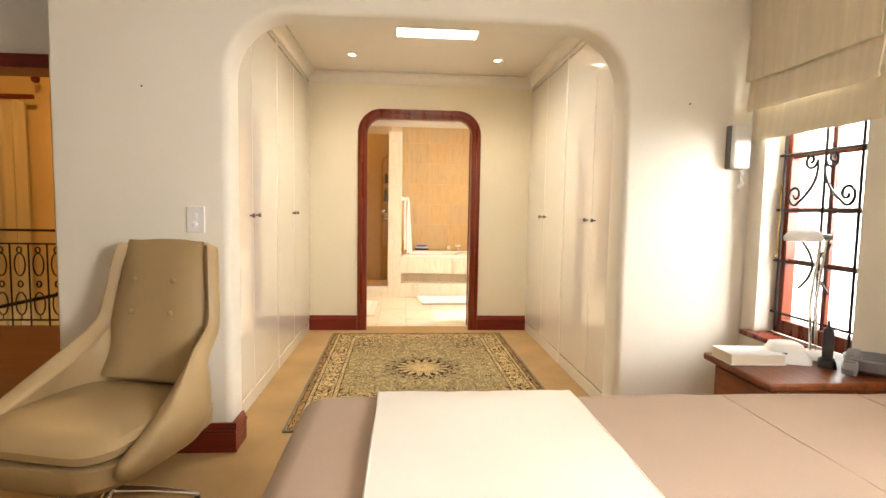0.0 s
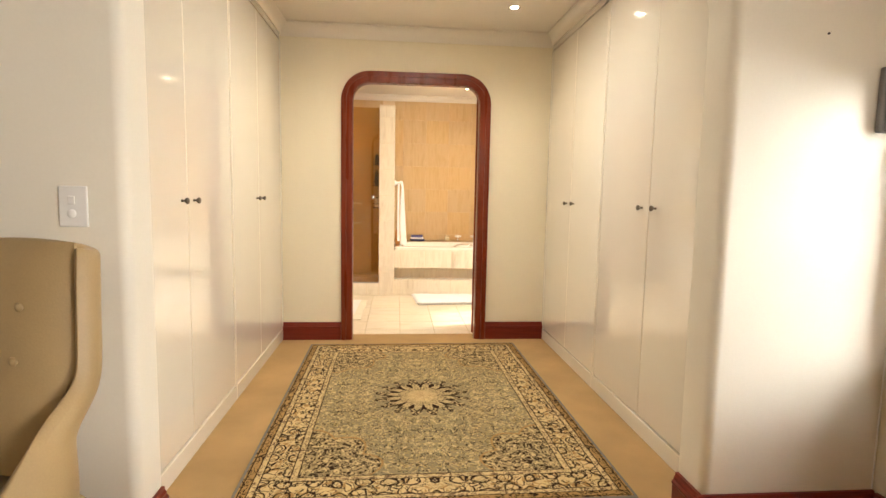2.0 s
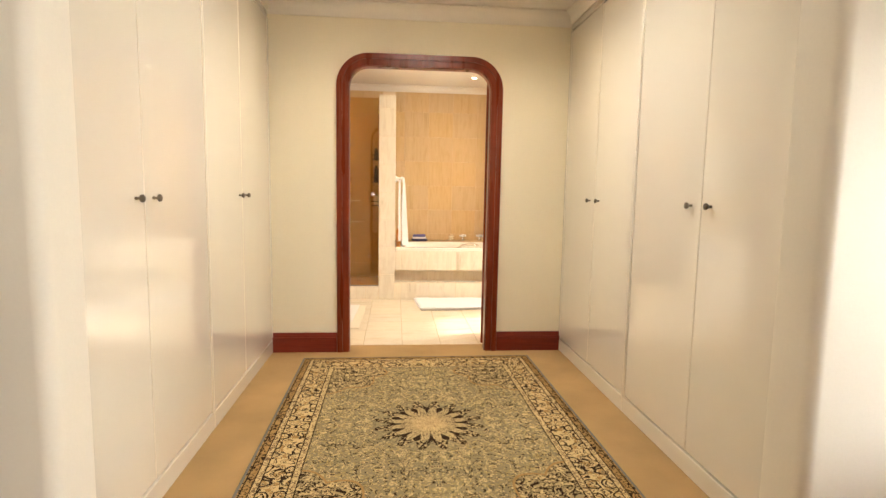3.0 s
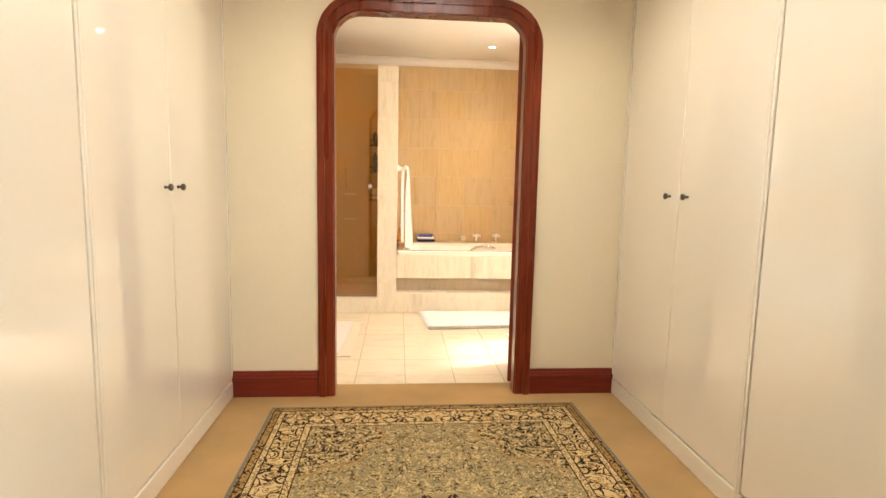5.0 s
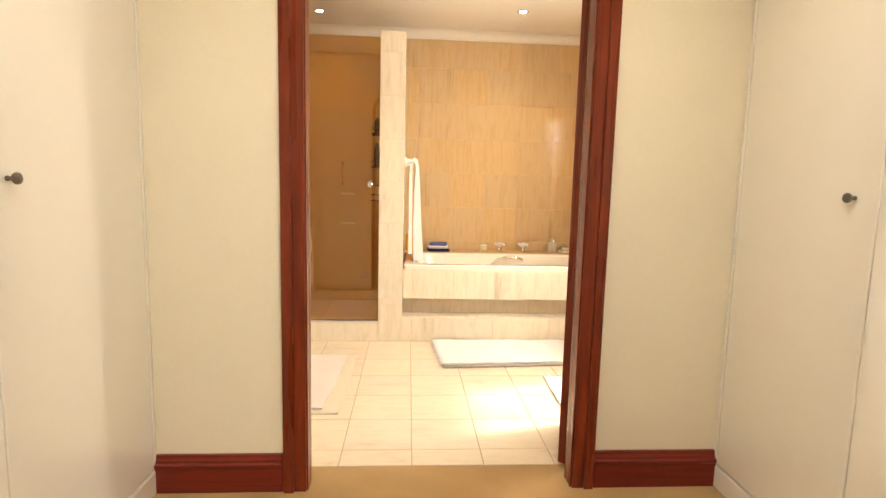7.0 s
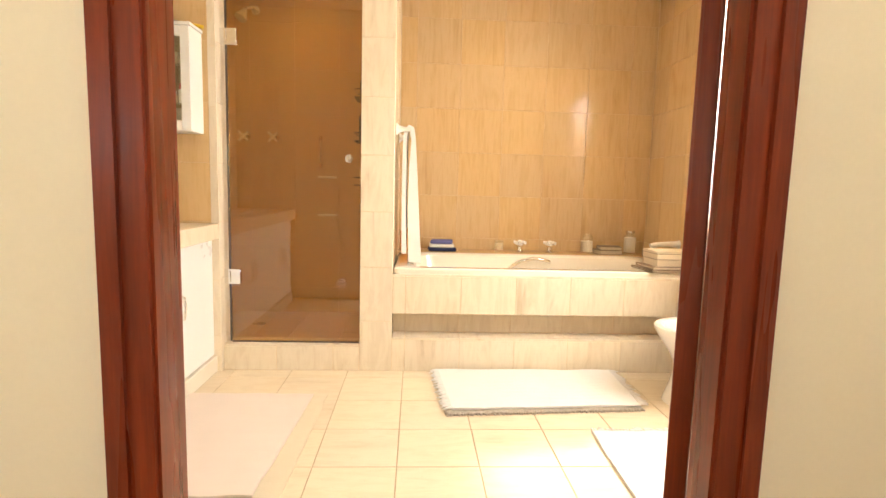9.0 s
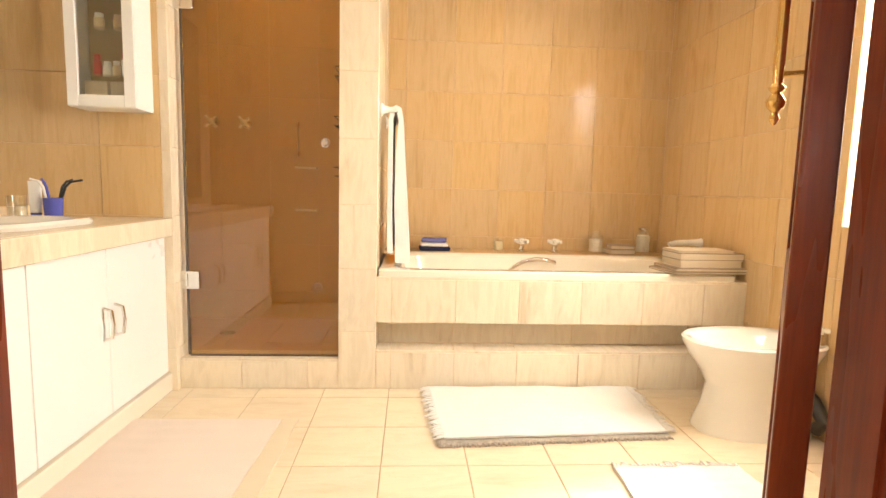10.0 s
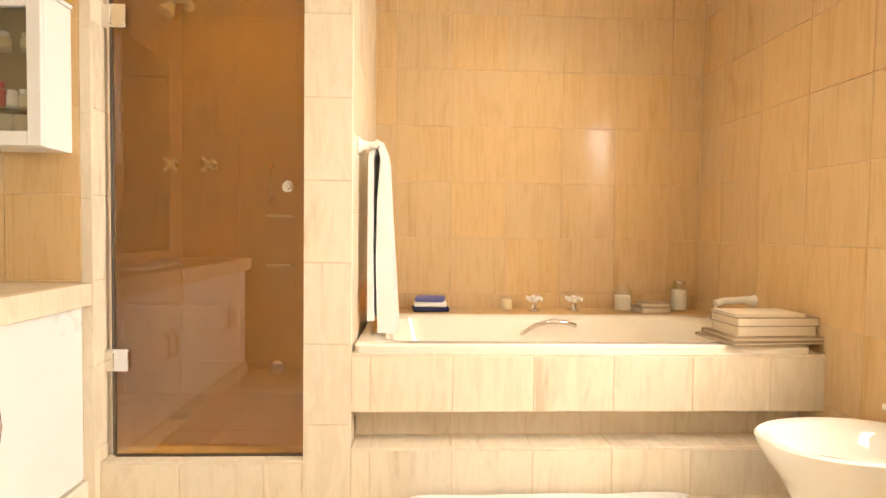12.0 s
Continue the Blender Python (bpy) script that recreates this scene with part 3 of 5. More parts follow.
# ---- bathroom shell ----
bath_floor = structure("floor_bathroom", slab(-1.7, 2.0, 5.481, 8.4, -0.12, -0.003, 0), FLOOR_GROUT, "pale stone tiled bathroom floor", "floor")
wall_back = structure("wall_bath_back", slab(-1.7, 2.0, BATH_BACK + 0.003, 8.4, -0.1, CEIL_Z, 0), GROUT, "honey stone tiled wall above the bath", "wall")
wall_right = structure("wall_bath_right", window_wall(BATH_RIGHT + 0.003, 1.97, END_BACK + 0.001, BATH_BACK + 0.003, CEIL_Z, 6.00, 6.72, 0.86, 2.0), GROUT, "honey stone tiled wall with a window", "wall")
wall_left = structure("wall_bath_left", slab(BATH_LEFT - 0.2, BATH_LEFT - 0.003, END_BACK + 0.001, BATH_BACK + 0.0025, -0.1, CEIL_Z, 0), GROUT, "honey stone tiled wall", "wall")
wing = structure("wall_bath_wing", slab(BATH_LEFT - 0.0025, -0.948, PIER_F - 0.027, PIER_F + 0.11, 0, CEIL_Z - 0.001, 0), GROUT, "honey stone tiled wing wall beside the shower", "wall")
pier = structure("wall_pier", slab(-0.211, -0.039, PIER_F + 0.003, BATH_BACK + 0.0025, 0, 2.217, 0), GROUT, "pale stone tiled pier between shower and bath", "wall")
bm = bmesh.new()
box(bm, -1.7, 2.0, END_BACK + 0.001, 8.4, CEIL_Z, CEIL_Z + 0.15)
structure("ceiling_bathroom", bm, CEIL, "plain bathroom ceiling", "ceiling")
bm = bmesh.new()
cove(bm, 'x', BATH_LEFT, BATH_RIGHT, BATH_BACK, -1, CEIL_Z - 0.0005, 0.062)
structure("cornice_4", bm, CEIL, "cream hollow cornice", "cornice", True)
bm = bmesh.new()
cove(bm, 'y', 5.5, BATH_BACK, BATH_RIGHT, -1, CEIL_Z - 0.0005, 0.062)
structure("cornice_5", bm, CEIL, "cream hollow cornice", "cornice", True)
shower_sill = structure("shower_sill", slab(-0.9475, -0.2115, PIER_F + 0.003, PIER_F + 0.14, 0, 0.142, 0), GROUT, "pale stone shower threshold", "sill")
shower_floor = structure("floor_shower", slab(BATH_LEFT, -0.204, PIER_F + 0.1405, BATH_BACK + 0.002, 0, 0.092, 0), GROUT, "stone tiled shower floor", "floor")
bath_step = structure("bath_step", slab(-0.0385, BATH_RIGHT + 0.0025, PIER_F + 0.003, PIER_F + 0.20, 0, 0.187, 0), GROUT, "stone tiled step in front of the bath", "step")
bath_toe = structure("bath_recess", slab(-0.0385, BATH_RIGHT + 0.0025, PIER_F + 0.133, BATH_BACK, 0.1875, 0.324, 0), GROUT, "stone tiled recess under the bath", "step")
bath_apron = structure("bath_surround", slab(-0.0385, BATH_RIGHT + 0.0025, PIER_F + 0.005, PIER_F + 0.10, 0.3245, 0.542, 0), GROUT, "pale veined stone apron of the bath", "bath surround")
bath_deck = structure("bath_deck", slab(-0.0385, BATH_RIGHT + 0.0025, 8.00, BATH_BACK + 0.0025, 0.325, 0.577, 0), GROUT, "stone shelf behind the bath", "shelf")

bath_end = structure("bath_end", slab(1.735, BATH_RIGHT + 0.0025, PIER_F + 0.101, 7.999, 0.325, 0.567, 0), STONE_P, "stone ledge at the end of the bath", "shelf")

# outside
# self-lit panel put there for the overexposed brightness beyond the panes
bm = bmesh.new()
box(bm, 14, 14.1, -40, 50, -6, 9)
structure("backdrop", bm, OUTSIDE, "white glowing panel standing in for the bright outdoors", "backdrop")
bm = bmesh.new()
box(bm, -400, 400, -400, 400, -3.3, -3.2)
structure("ground", bm, FOLIAGE, "green garden far below the windows", "ground")


# ---- dressing passage: wardrobes ----
def knob(parent, m):
    bm = bmesh.new()
    lathe(bm, [(0.006, 0), (0.0065, 0.004), (0.0045, 0.008), (0.005, 0.014), (0.012, 0.018), (0.0145, 0.023), (0.0135, 0.028), (0.008, 0.032), (0.002, 0.033)], 16, m)
    part("knob", bm, PEWTER, parent, "aged pewter knob", True)


def wardrobe(name, side, y0, y1, meet, gap, label):
    """side -1: its doors look towards +x; +1: towards -x. Local x points out of the doors, local y along them."""
    x = WARD_L if side < 0 else WARD_R
    rz = 0 if side < 0 else 180
    w = thing(name, x, y0 if side < 0 else y1, 0, rz, label, "wardrobe", "fitted wardrobes")
    n = y1 - y0
    g = meet - y0 if side < 0 else y1 - meet
    bm = bmesh.new()
    box(bm, -0.55, -0.026, 0.002, n - 0.002, 0.10, 2.37)
    part("body", bm, LACQUER, w)
    part("plinth", slab(-0.50, 0.004, 0.002, n - 0.002, 0.0, 0.088, 0.004), LACQUER, w)
    part("top_panel", slab(-0.55, -0.002, 0.002, n - 0.002, 2.382, CEIL_Z - 0.002, 0.004), LACQUER, w)
    for a, b, kn in ((0.0188, g - 0.0012, g - gap), (g + 0.0012, n - 0.0188, g + gap)):
        d = part("door", slab(-0.023, 0.0, a, b, 0.096, 2.370, 0.004, 3), LACQUER, w, "glossy cream door", True)
        knob(d, pose(0.0, kn, 1.160, 0, 90, 0))
    for a in (0.009, n - 0.009):
        part("stile", slab(-0.02, 0.0035, a - 0.008, a + 0.008, 0.0, 2.378, 0.003, 3), LACQUER, w, "", True)
    return w


WL = "tall glossy cream fitted wardrobe with two pewter knobs"
wardrobe("wardrobe", -1, 2.865, 4.04, 3.397, 0.068, WL)
wardrobe("wardrobe", -1, 4.04, 5.322, 4.618, 0.060, WL)
wardrobe("wardrobe", 1, 2.865, 4.15, 3.512, 0.072, WL)
wardrobe("wardrobe", 1, 4.15, 5.322, 4.712, 0.076, WL)

RUG_X, RUG_Y = 0.810, 1.120
bm = slab(-RUG_X, RUG_X, -RUG_Y, RUG_Y, 0.0, 0.011, 0.004)
rug = part("rug", bm, rug_material("persian_rug", RUG_X, RUG_Y), None, "grey-blue and cream patterned oriental rug on beige carpet")
rug.matrix_world = pose(0.150, 4.025, 0.001, 0, 0, 0.6)
tagged(rug, category="rug")


def downlight(x, y, z, watts, label="small round recessed ceiling downlight, lit"):
    d = thing("downlight", x, y, z, 0, label, "ceiling light", "recessed downlights")
    bm = bmesh.new()
    lathe(bm, [(0.043, -0.001), (0.044, -0.006), (0.036, -0.008), (0.030, -0.004), (0.030, -0.001)], 24)
    part("trim_ring", bm, CHROME, d, "", True)
    bm = bmesh.new()
    lathe(bm, [(0.026, -0.0025), (0.026, -0.004), (0.014, -0.007), (0.002, -0.008)], 20)
    part("bulb", bm, BULB, d, "glowing warm bulb", True)
    s = lamp("downlight_lamp", 'SPOT', pose(x, y, z - 0.02), watts, (1.0, 0.82, 0.59))
    s.data.spot_size, s.data.spot_blend, s.data.shadow_soft_size = radians(125), 0.8, 0.04


downlight(-0.455, 4.70, CEIL_Z, SPOT)
downlight(0.783, 4.72, CEIL_Z, SPOT)
downlight(0.85, 7.60, CEIL_Z, SPOT_BATH * 2.2)
downlight(0.85, 6.35, CEIL_Z, SPOT_BATH * 2.4)
downlight(-0.45, 6.35, CEIL_Z, SPOT_BATH)
downlight(-0.72, 7.80, CEIL_Z, SPOT_BATH * 1.1)

# ---- bedroom ----
sw = thing("light_switch", -1.000, BED_WALL - 0.001, 1.150, 0, "white plastic wall switch plate with two rockers", "switch")
part("plate", slab(-0.042, 0.042, -0.009, 0, -0.063, 0.063, 0.004, 3), PLASTIC, sw, "", True)
part("rocker", slab(-0.012, 0.008, -0.014, -0.009, 0.006, 0.032, 0.002), PLASTIC, sw)
bm = bmesh.new()
lathe(bm, [(0.013, 0), (0.013, 0.004), (0.010, 0.007), (0.001, 0.008)], 16, pose(-0.003, -0.009, -0.022, 90))
part("dimmer", bm, PLASTIC, sw, "", True)


def nail(x, z):
    bm = bmesh.new()
    lathe(bm, [(0.004, 0), (0.004, 0.004), (0.001, 0.006)], 8, pose(x, BED_WALL - 0.0005, z, 90))
    tagged(part("picture_nail", bm, IRON, None, "small dark nail in the pale wall"), category="nail", group="picture nails")


nail(-1.236, 1.771)
nail(1.428, 1.771)

ic = thing("intercom", 1.680, BED_WALL - 0.001, 1.557, 0, "white plastic wall intercom handset with its cord", "intercom")
# grey plastic paints the shaded side of a white base
part("base", slab(-0.055, 0.045, -0.026, 0, -0.11, 0.11, 0.008, 3), GREYPL, ic, "base with its shade put into grey", True)
part("handset", slab(-0.044, 0.046, -0.062, -0.027, -0.108, 0.112, 0.012, 4), PLASTIC, ic, "", True)
bm = bmesh.new()
tube(bm, [(0.020 + 0.010 * math.sin(i * 0.2), -0.03 + 0.012 * math.cos(i * 0.9), -0.108 - 0.105 * math.sin(i / 40 * math.pi)) for i in range(41)], 0.004, 6)
part("cord", bm, PLASTIC, ic, "", True)

wire = bmesh.new()
tube(wire, [(1.757, BED_WALL - 0.006, 0.15 + i * 0.1) for i in range(24)], 0.003, 6)
tagged(part("cable", wire, PLASTIC, None, "thin white cable run up the wall corner", True), category="cable")

# window with iron grille
FX = 1.885
win = thing("window_1", FX, 2.2945, 0.635, 0, "red-brown wooden window with a black wrought iron grille", "window")
win["kind"] = "structure"
HY, TOPZ = 0.289, 1.360
for nm, dims in (("frame_side", (-0.025, 0.03, -HY, -HY + 0.055, 0.0, TOPZ)), ("frame_side", (-0.025, 0.03, HY - 0.055, HY, 0.0, TOPZ)), ("frame_bottom", (-0.028, 0.03, -HY + 0.055, HY - 0.055, 0.0, 0.07)), ("frame_top", (-0.025, 0.03, -HY + 0.055, HY - 0.055, TOPZ - 0.06, TOPZ)),
                 ("glazing_bar", (-0.010, 0.014, -0.012, 0.012, 0.07, TOPZ - 0.06)), ("glazing_bar", (-0.0095, 0.0135, -HY + 0.055, HY - 0.055, 0.348, 0.372)), ("glazing_bar", (-0.0095, 0.0135, -HY + 0.055, HY - 0.055, 0.598, 0.622)), ("glazing_bar", (-0.0095, 0.0135, -HY + 0.055, HY - 0.055, 0.858, 0.882))):
    part(nm, slab(*dims, 0.004), MAHOGANY, win, "", True)
pane = part("pane", slab(0.0, 0.004, -HY + 0.05, HY - 0.05, 0.06, TOPZ - 0.05, 0), PANE, win)
pane.visible_shadow = False
stay = bmesh.new()
tube(stay, [(-0.045, HY - 0.03, 0.40 + 0.03 * i) for i in range(12)], 0.006, 8)
tube(stay, [(-0.045, HY - 0.03 - 0.018 * math.sin(i * 0.6), 0.40 - 0.018 * (1 - math.cos(i * 0.6))) for i in range(9)], 0.005, 8)
part("stay", stay, BRASS, win, "brass window stay", True)


def spiral(cx, cz, r0, turns, start, sgn, n=26):
    out = []
    for i in range(n):
        a = start + sgn * turns * math.tau * i / (n - 1)
        r = r0 * (1 - 0.85 * i / (n - 1))
        out.append((cx + r * math.cos(a), cz + r * math.sin(a)))
    return out


GX = -0.055
for y in (-HY + 0.085, -0.015, HY - 0.055):
    bm = bmesh.new()
    tube(bm, [(GX, y, 0.04), (GX, y, TOPZ - 0.03)], 0.0065, 6)
    part("grille_bar", bm, IRON, win, "wrought iron bar", True)
for z in (0.108, 0.362, 0.609, 0.872):
    bm = bmesh.new()
    tube(bm, [(GX, -HY + 0.02, z), (GX, HY - 0.02, z)], 0.0065, 6)
    part("grille_bar", bm, IRON, win, "wrought iron bar", True)
for sgn in (-1, 1):
    bm = bmesh.new()
    top = spiral(sgn * 0.062, 0.833, 0.040, 1.3, radians(90 + sgn * 90), sgn)
    low = spiral(sgn * 0.146, 0.680, 0.048, 1.3, radians(-90), sgn)
    mid = [(sgn * (0.022 - 0.010 * math.sin(math.pi * i / 12) + 0.124 * (i / 12) ** 2.2), 0.833 - 0.201 * (i / 12)) for i in range(13)]
    pts = [(GX - 0.006, y, z) for y, z in list(reversed(top)) + mid[1:-1] + low]
    tube(bm, pts, 0.0065, 6)
    part("grille_scroll", bm, IRON, win, "wrought iron scroll", True)
    bm = bmesh.new()
    tube(bm, [(GX - 0.006, sgn * (0.012 + 0.075 * (abs(i - 9) / 9) ** 1.8), 0.25 + 0.22 * i / 18) for i in range(19)], 0.006, 6)
    part("grille_scroll", bm, IRON, win, "wrought iron scroll", True)
bm = slab(1.712, 1.857, 1.965, 2.632, 0.6105, 0.636, 0.006, 3)
structure("window_sill_1", bm, MAHOGANY, "red-brown wooden window sill", "window sill", True)

# roman blind
blind = thing("roman_blind", 1.745, 2.283, 1.583, 0, "gathered linen roman blind with grille shadows put into its colour", "blind")


def cloth_sheet(y0, y1, rows, thick=0.006, ny=24):
    """A hanging cloth from (x, z) rows, slightly wavy along y."""
    bm = bmesh.new()
    grid = [[bm.verts.new((x + 0.006 * noise.noise((y * 5, z * 4, x * 9)), y, z + 0.004 * noise.noise((y * 7, z * 3, 5)))) for y in [y0 + (y1 - y0) * k / ny for k in range(ny + 1)]] for x, z in rows]
    for a, b in zip(grid, grid[1:]):
        for k in range(ny):
            bm.faces.new((a[k], a[k + 1], b[k + 1], b[k]))
    thicken(bm, thick)
    return bm


for i, (zb, zt, x) in enumerate(((0.0, 0.20, 0.010), (0.145, 0.36, -0.022), (0.292, 0.96, -0.030))):
    rows = [(x - 0.014, zb + 0.012), (x - 0.020, zb), (x - 0.027, zb + 0.012)] + [(x - 0.027 + 0.022 * k / 5, zb + 0.012 + (zt - zb - 0.012) * k / 5) for k in range(1, 6)]
    part("fold", cloth_sheet(-0.365 - 0.006 * i, 0.360 + 0.006 * i, rows), LINEN, blind, "", True)
part("batten", slab(-0.045, 0.018, -0.385, 0.38, 0.96, 0.99, 0.004), WHITE, blind)

# bedside desk with its things
desk = thing("bedside_desk", 1.50, 1.72, 0, 0, "polished red-brown wooden bedside desk under the window", "desk")
part("top", slab(-0.30, 0.258, -0.035, 0.36, 0.640, 0.668, 0.008, 3), DESKWOOD, desk, "", True)
part("body", slab(-0.265, 0.255, -0.02, 0.33, 0.06, 0.638, 0.004), DESKWOOD, desk)
part("base", slab(-0.28, 0.256, -0.03, 0.345, 0.0, 0.058, 0.006), DESKWOOD, desk)
for z0 in (0.09, 0.28, 0.46):
    d = part("drawer", slab(-0.275, -0.266, 0.0, 0.31, z0, z0 + 0.165, 0.003), DESKWOOD, desk)
    bm = bmesh.new()
    lathe(bm, [(0.006, 0), (0.012, 0.012), (0.010, 0.02), (0.001, 0.022)], 12, pose(-0.275, 0.155, z0 + 0.08, 0, -90, 0))
    part("knob", bm, BRASS, d, "brass knob", True)


def book(name, x, y, z, rz, w, d, h, label, cover=None, group=""):
    b = thing(name, x, y, z, rz, label, "book", group)
    part("page_block", slab(-w / 2 + 0.004, w / 2 - 0.004, -d / 2 + 0.003, d / 2 - 0.004, 0.003, h - 0.003, 0.001), PAPER, b, "cream page block")
    bm = bmesh.new()
    box(bm, -w / 2, w / 2, -d / 2, d / 2, 0, 0.0028)
    box(bm, -w / 2, w / 2, -d / 2, d / 2, h - 0.0028, h)
    box(bm, -w / 2, w / 2, d / 2 - 0.003, d / 2, 0.003, h - 0.003)
    part("cover", bm, cover or COVER, b)
    return b


book("book", 1.305, 1.955, 0.669, -2, 0.21, 0.13, 0.04, "thick paperback with a white cover on the desk", WHITE)
ph = thing("phone_base", 1.455, 1.955, 0.669, -20, "white wedge-shaped telephone base on the desk", "telephone")
bm = bmesh.new()
loft(bm, [ring_pts(0, 0, 0.075, 0.06, 0.02, 0.0), ring_pts(0, 0, 0.075, 0.06, 0.02, 0.02), ring_pts(0.0, 0.01, 0.05, 0.045, 0.02, 0.065), ring_pts(0.0, 0.012, 0.035, 0.035, 0.018, 0.07)])
part("shell", bm, PLASTIC, ph, "", True)
part("display", slab(-0.04, -0.01, -0.052, -0.046, 0.025, 0.04, 0.002), BLACKPL, ph, "dark display")
hs = thing("cordless_phone", 1.555, 1.875, 0.669, -35, "black cordless telephone handset upright in its charger", "telephone")
bm = bmesh.new()
loft(bm, [ring_pts(0, 0, 0.035, 0.045, 0.02, 0.0), ring_pts(0, 0, 0.03, 0.04, 0.02, 0.03), ring_pts(0, 0.0, 0.022, 0.02, 0.015, 0.04)])
part("charger", bm, BLACKPL, hs, "", True)
bm = bmesh.new()
loft(bm, [ring_pts(0, 0.0, 0.020, 0.014, 0.01, 0.041), ring_pts(0, 0.004, 0.022, 0.014, 0.01, 0.10), ring_pts(0, 0.012, 0.020, 0.012, 0.01, 0.16), ring_pts(0, 0.014, 0.006, 0.006, 0.004, 0.168), ring_pts(0, 0.015, 0.005, 0.005, 0.004, 0.20)])
part("handset", bm, BLACKPL, hs, "", True)
rc = thing("telephone_handset", 1.585, 1.80, 0.669, -48, "grey telephone with dark keys lying on the desk", "telephone")
bm = bmesh.new()
loft(bm, [ring_pts(0, 0, 0.03, 0.10, 0.015, 0.0), ring_pts(0, 0, 0.032, 0.10, 0.018, 0.03), ring_pts(0, 0.01, 0.027, 0.09, 0.018, 0.045)])
bmesh.ops.transform(bm, matrix=pose(0, 0, 0.035, 16), verts=list(bm.verts))
part("shell", bm, GREYPL, rc, "", True)
for k in range(12):
    part("key", slab(-0.020 + 0.015 * (k % 3), -0.009 + 0.015 * (k % 3), -0.06 + 0.022 * (k // 3), -0.047 + 0.022 * (k // 3), 0.0605 + 0.0063 * (k // 3), 0.0665 + 0.0063 * (k // 3), 0.001), BLACKPL, rc)
hs.scale = (0.85, 0.85, 0.85)
rc.scale = (0.72, 0.72, 0.72)
bm = bmesh.new()
lathe(bm, [(0.05, 0.0), (0.085, 0.02), (0.095, 0.055), (0.088, 0.057), (0.075, 0.025), (0.02, 0.012)], 28)
bowl = part("bowl", bm, GREYPL, None, "dark round bowl on the desk", True)
bowl.matrix_world = pose(1.665, 1.79, 0.669)
tagged(bowl, category="bowl")

dl = thing("desk_lamp", 1.605, 2.005, 0.669, 0, "white desk lamp with a slender double stem and oval head", "lamp")
bm = bmesh.new()
lathe(bm, [(0.07, 0), (0.07, 0.012), (0.05, 0.02), (0.012, 0.024)], 24)
part("base", bm, PLASTIC, dl, "", True)
for k in (-1, 1):
    bm = bmesh.new()
    tube(bm, [(k * 0.012, 0.0, 0.02), (k * 0.012 - 0.01, 0.004, 0.22), (k * 0.012 + 0.02, 0.01, 0.47)], 0.005, 8)
    part("stem", bm, CHROME, dl, "", True)
bm = bmesh.new()
tube(bm, [(0.05, 0.01, 0.47), (0.02, 0.01, 0.472), (-0.02, 0.0, 0.475)], 0.012, 10)
part("joint", bm, GREYPL, dl, "", True)
bm = bmesh.new()
loft(bm, [ring_pts(-0.08, -0.01, 0.068, 0.042, 0.040, 0.455), ring_pts(-0.08, -0.01, 0.070, 0.045, 0.043, 0.470), ring_pts(-0.078, -0.01, 0.055, 0.036, 0.034, 0.492), ring_pts(-0.075, -0.01, 0.025, 0.018, 0.017, 0.50)])
part("shade", bm, PLASTIC, dl, "", True)


def soft_slab(x0, x1, y0, y1, z0, z1, r, cuts, amp, seed, m=None):
    """A padded block with rounded edges and gentle unevenness."""
    bm = bmesh.new()
    box(bm, x0, x1, y0, y1, z0, z1)
    bmesh.ops.bevel(bm, geom=list(bm.edges), offset=r, segments=5, affect='EDGES', profile=0.5)
    bmesh.ops.subdivide_edges(bm, edges=[e for e in bm.edges if e.calc_length() > 0.12], cuts=cuts, use_grid_fill=True)
    for v in bm.verts:
        if v.co.z > z0 + 0.01:
            v.co += Vector((0, 0, amp * noise.noise(v.co * 3.1 + Vector((seed, 0, 0))) + amp * 0.5 * noise.noise(v.co * 9 + Vector((0, seed, 0)))))
    return bm


bed = thing("bed", 0.76, 0.66, 0, 0, "wide bed made up beneath a taupe spread", "bed")
part("base", slab(-1.02, 1.03, -0.96, 0.96, 0.05, 0.34, 0.02), BEDDING, bed)
part("mattress", slab(-1.03, 1.03, -0.97, 0.97, 0.345, 0.62, 0.05, 4), THROW, bed, "", True)
for lx in (-0.9, 0.9):
    for ly in (-0.85, 0.85):
        part("leg", slab(lx - 0.03, lx + 0.03, ly - 0.03, ly + 0.03, 0.0, 0.05, 0.004), MAHOGANY, bed)
sp = part("bedspread", soft_slab(-0.30, 1.80, -0.34, 1.66, 0.03, 0.665, 0.065, 14, 0.006, 2.0), BEDDING, None, "taupe quilted bedspread smoothed over the bed", True)
tagged(sp, category="bedspread")
for x in (0.98, 1.42):
    bm = bmesh.new()
    tube(bm, [(x + 0.003 * noise.noise((k * 0.7, x, 2)), -0.25 + 0.05 * k, 0.6665) for k in range(38)], 0.0012, 5)
    part("seam", bm, BEDDING, sp, "raised stitched seam", True)
# throw over the bed: a long draped runner
bm = bmesh.new()
prof = [(-0.35, 0.10), (-0.352, 0.45), (-0.348, 0.62), (-0.315, 0.668), (-0.27, 0.676)] + [(-0.2 + 1.74 * k / 26, 0.676) for k in range(27)] + [(1.61, 0.675), (1.655, 0.660), (1.672, 0.62), (1.675, 0.42), (1.676, 0.12)]
grid = []
for k in range(21):
    x = -0.075 + 0.575 * k / 20
    grid.append([bm.verts.new((x + 0.006 * noise.noise((y * 3, z * 3, k * 0.01)), y, z + 0.005 * noise.noise((x * 5, y * 5, 1)) + 0.003 * noise.noise((x * 18, y * 11, 3)))) for y, z in prof])
for a, b in zip(grid, grid[1:]):
    for k in range(len(prof) - 1):
        bm.faces.new((a[k], b[k], b[k + 1], a[k + 1]))
thicken(bm, 0.006)
throw = tagged(part("bed_throw", bm, THROW, None, "white woven throw laid across the bed", True), category="throw")
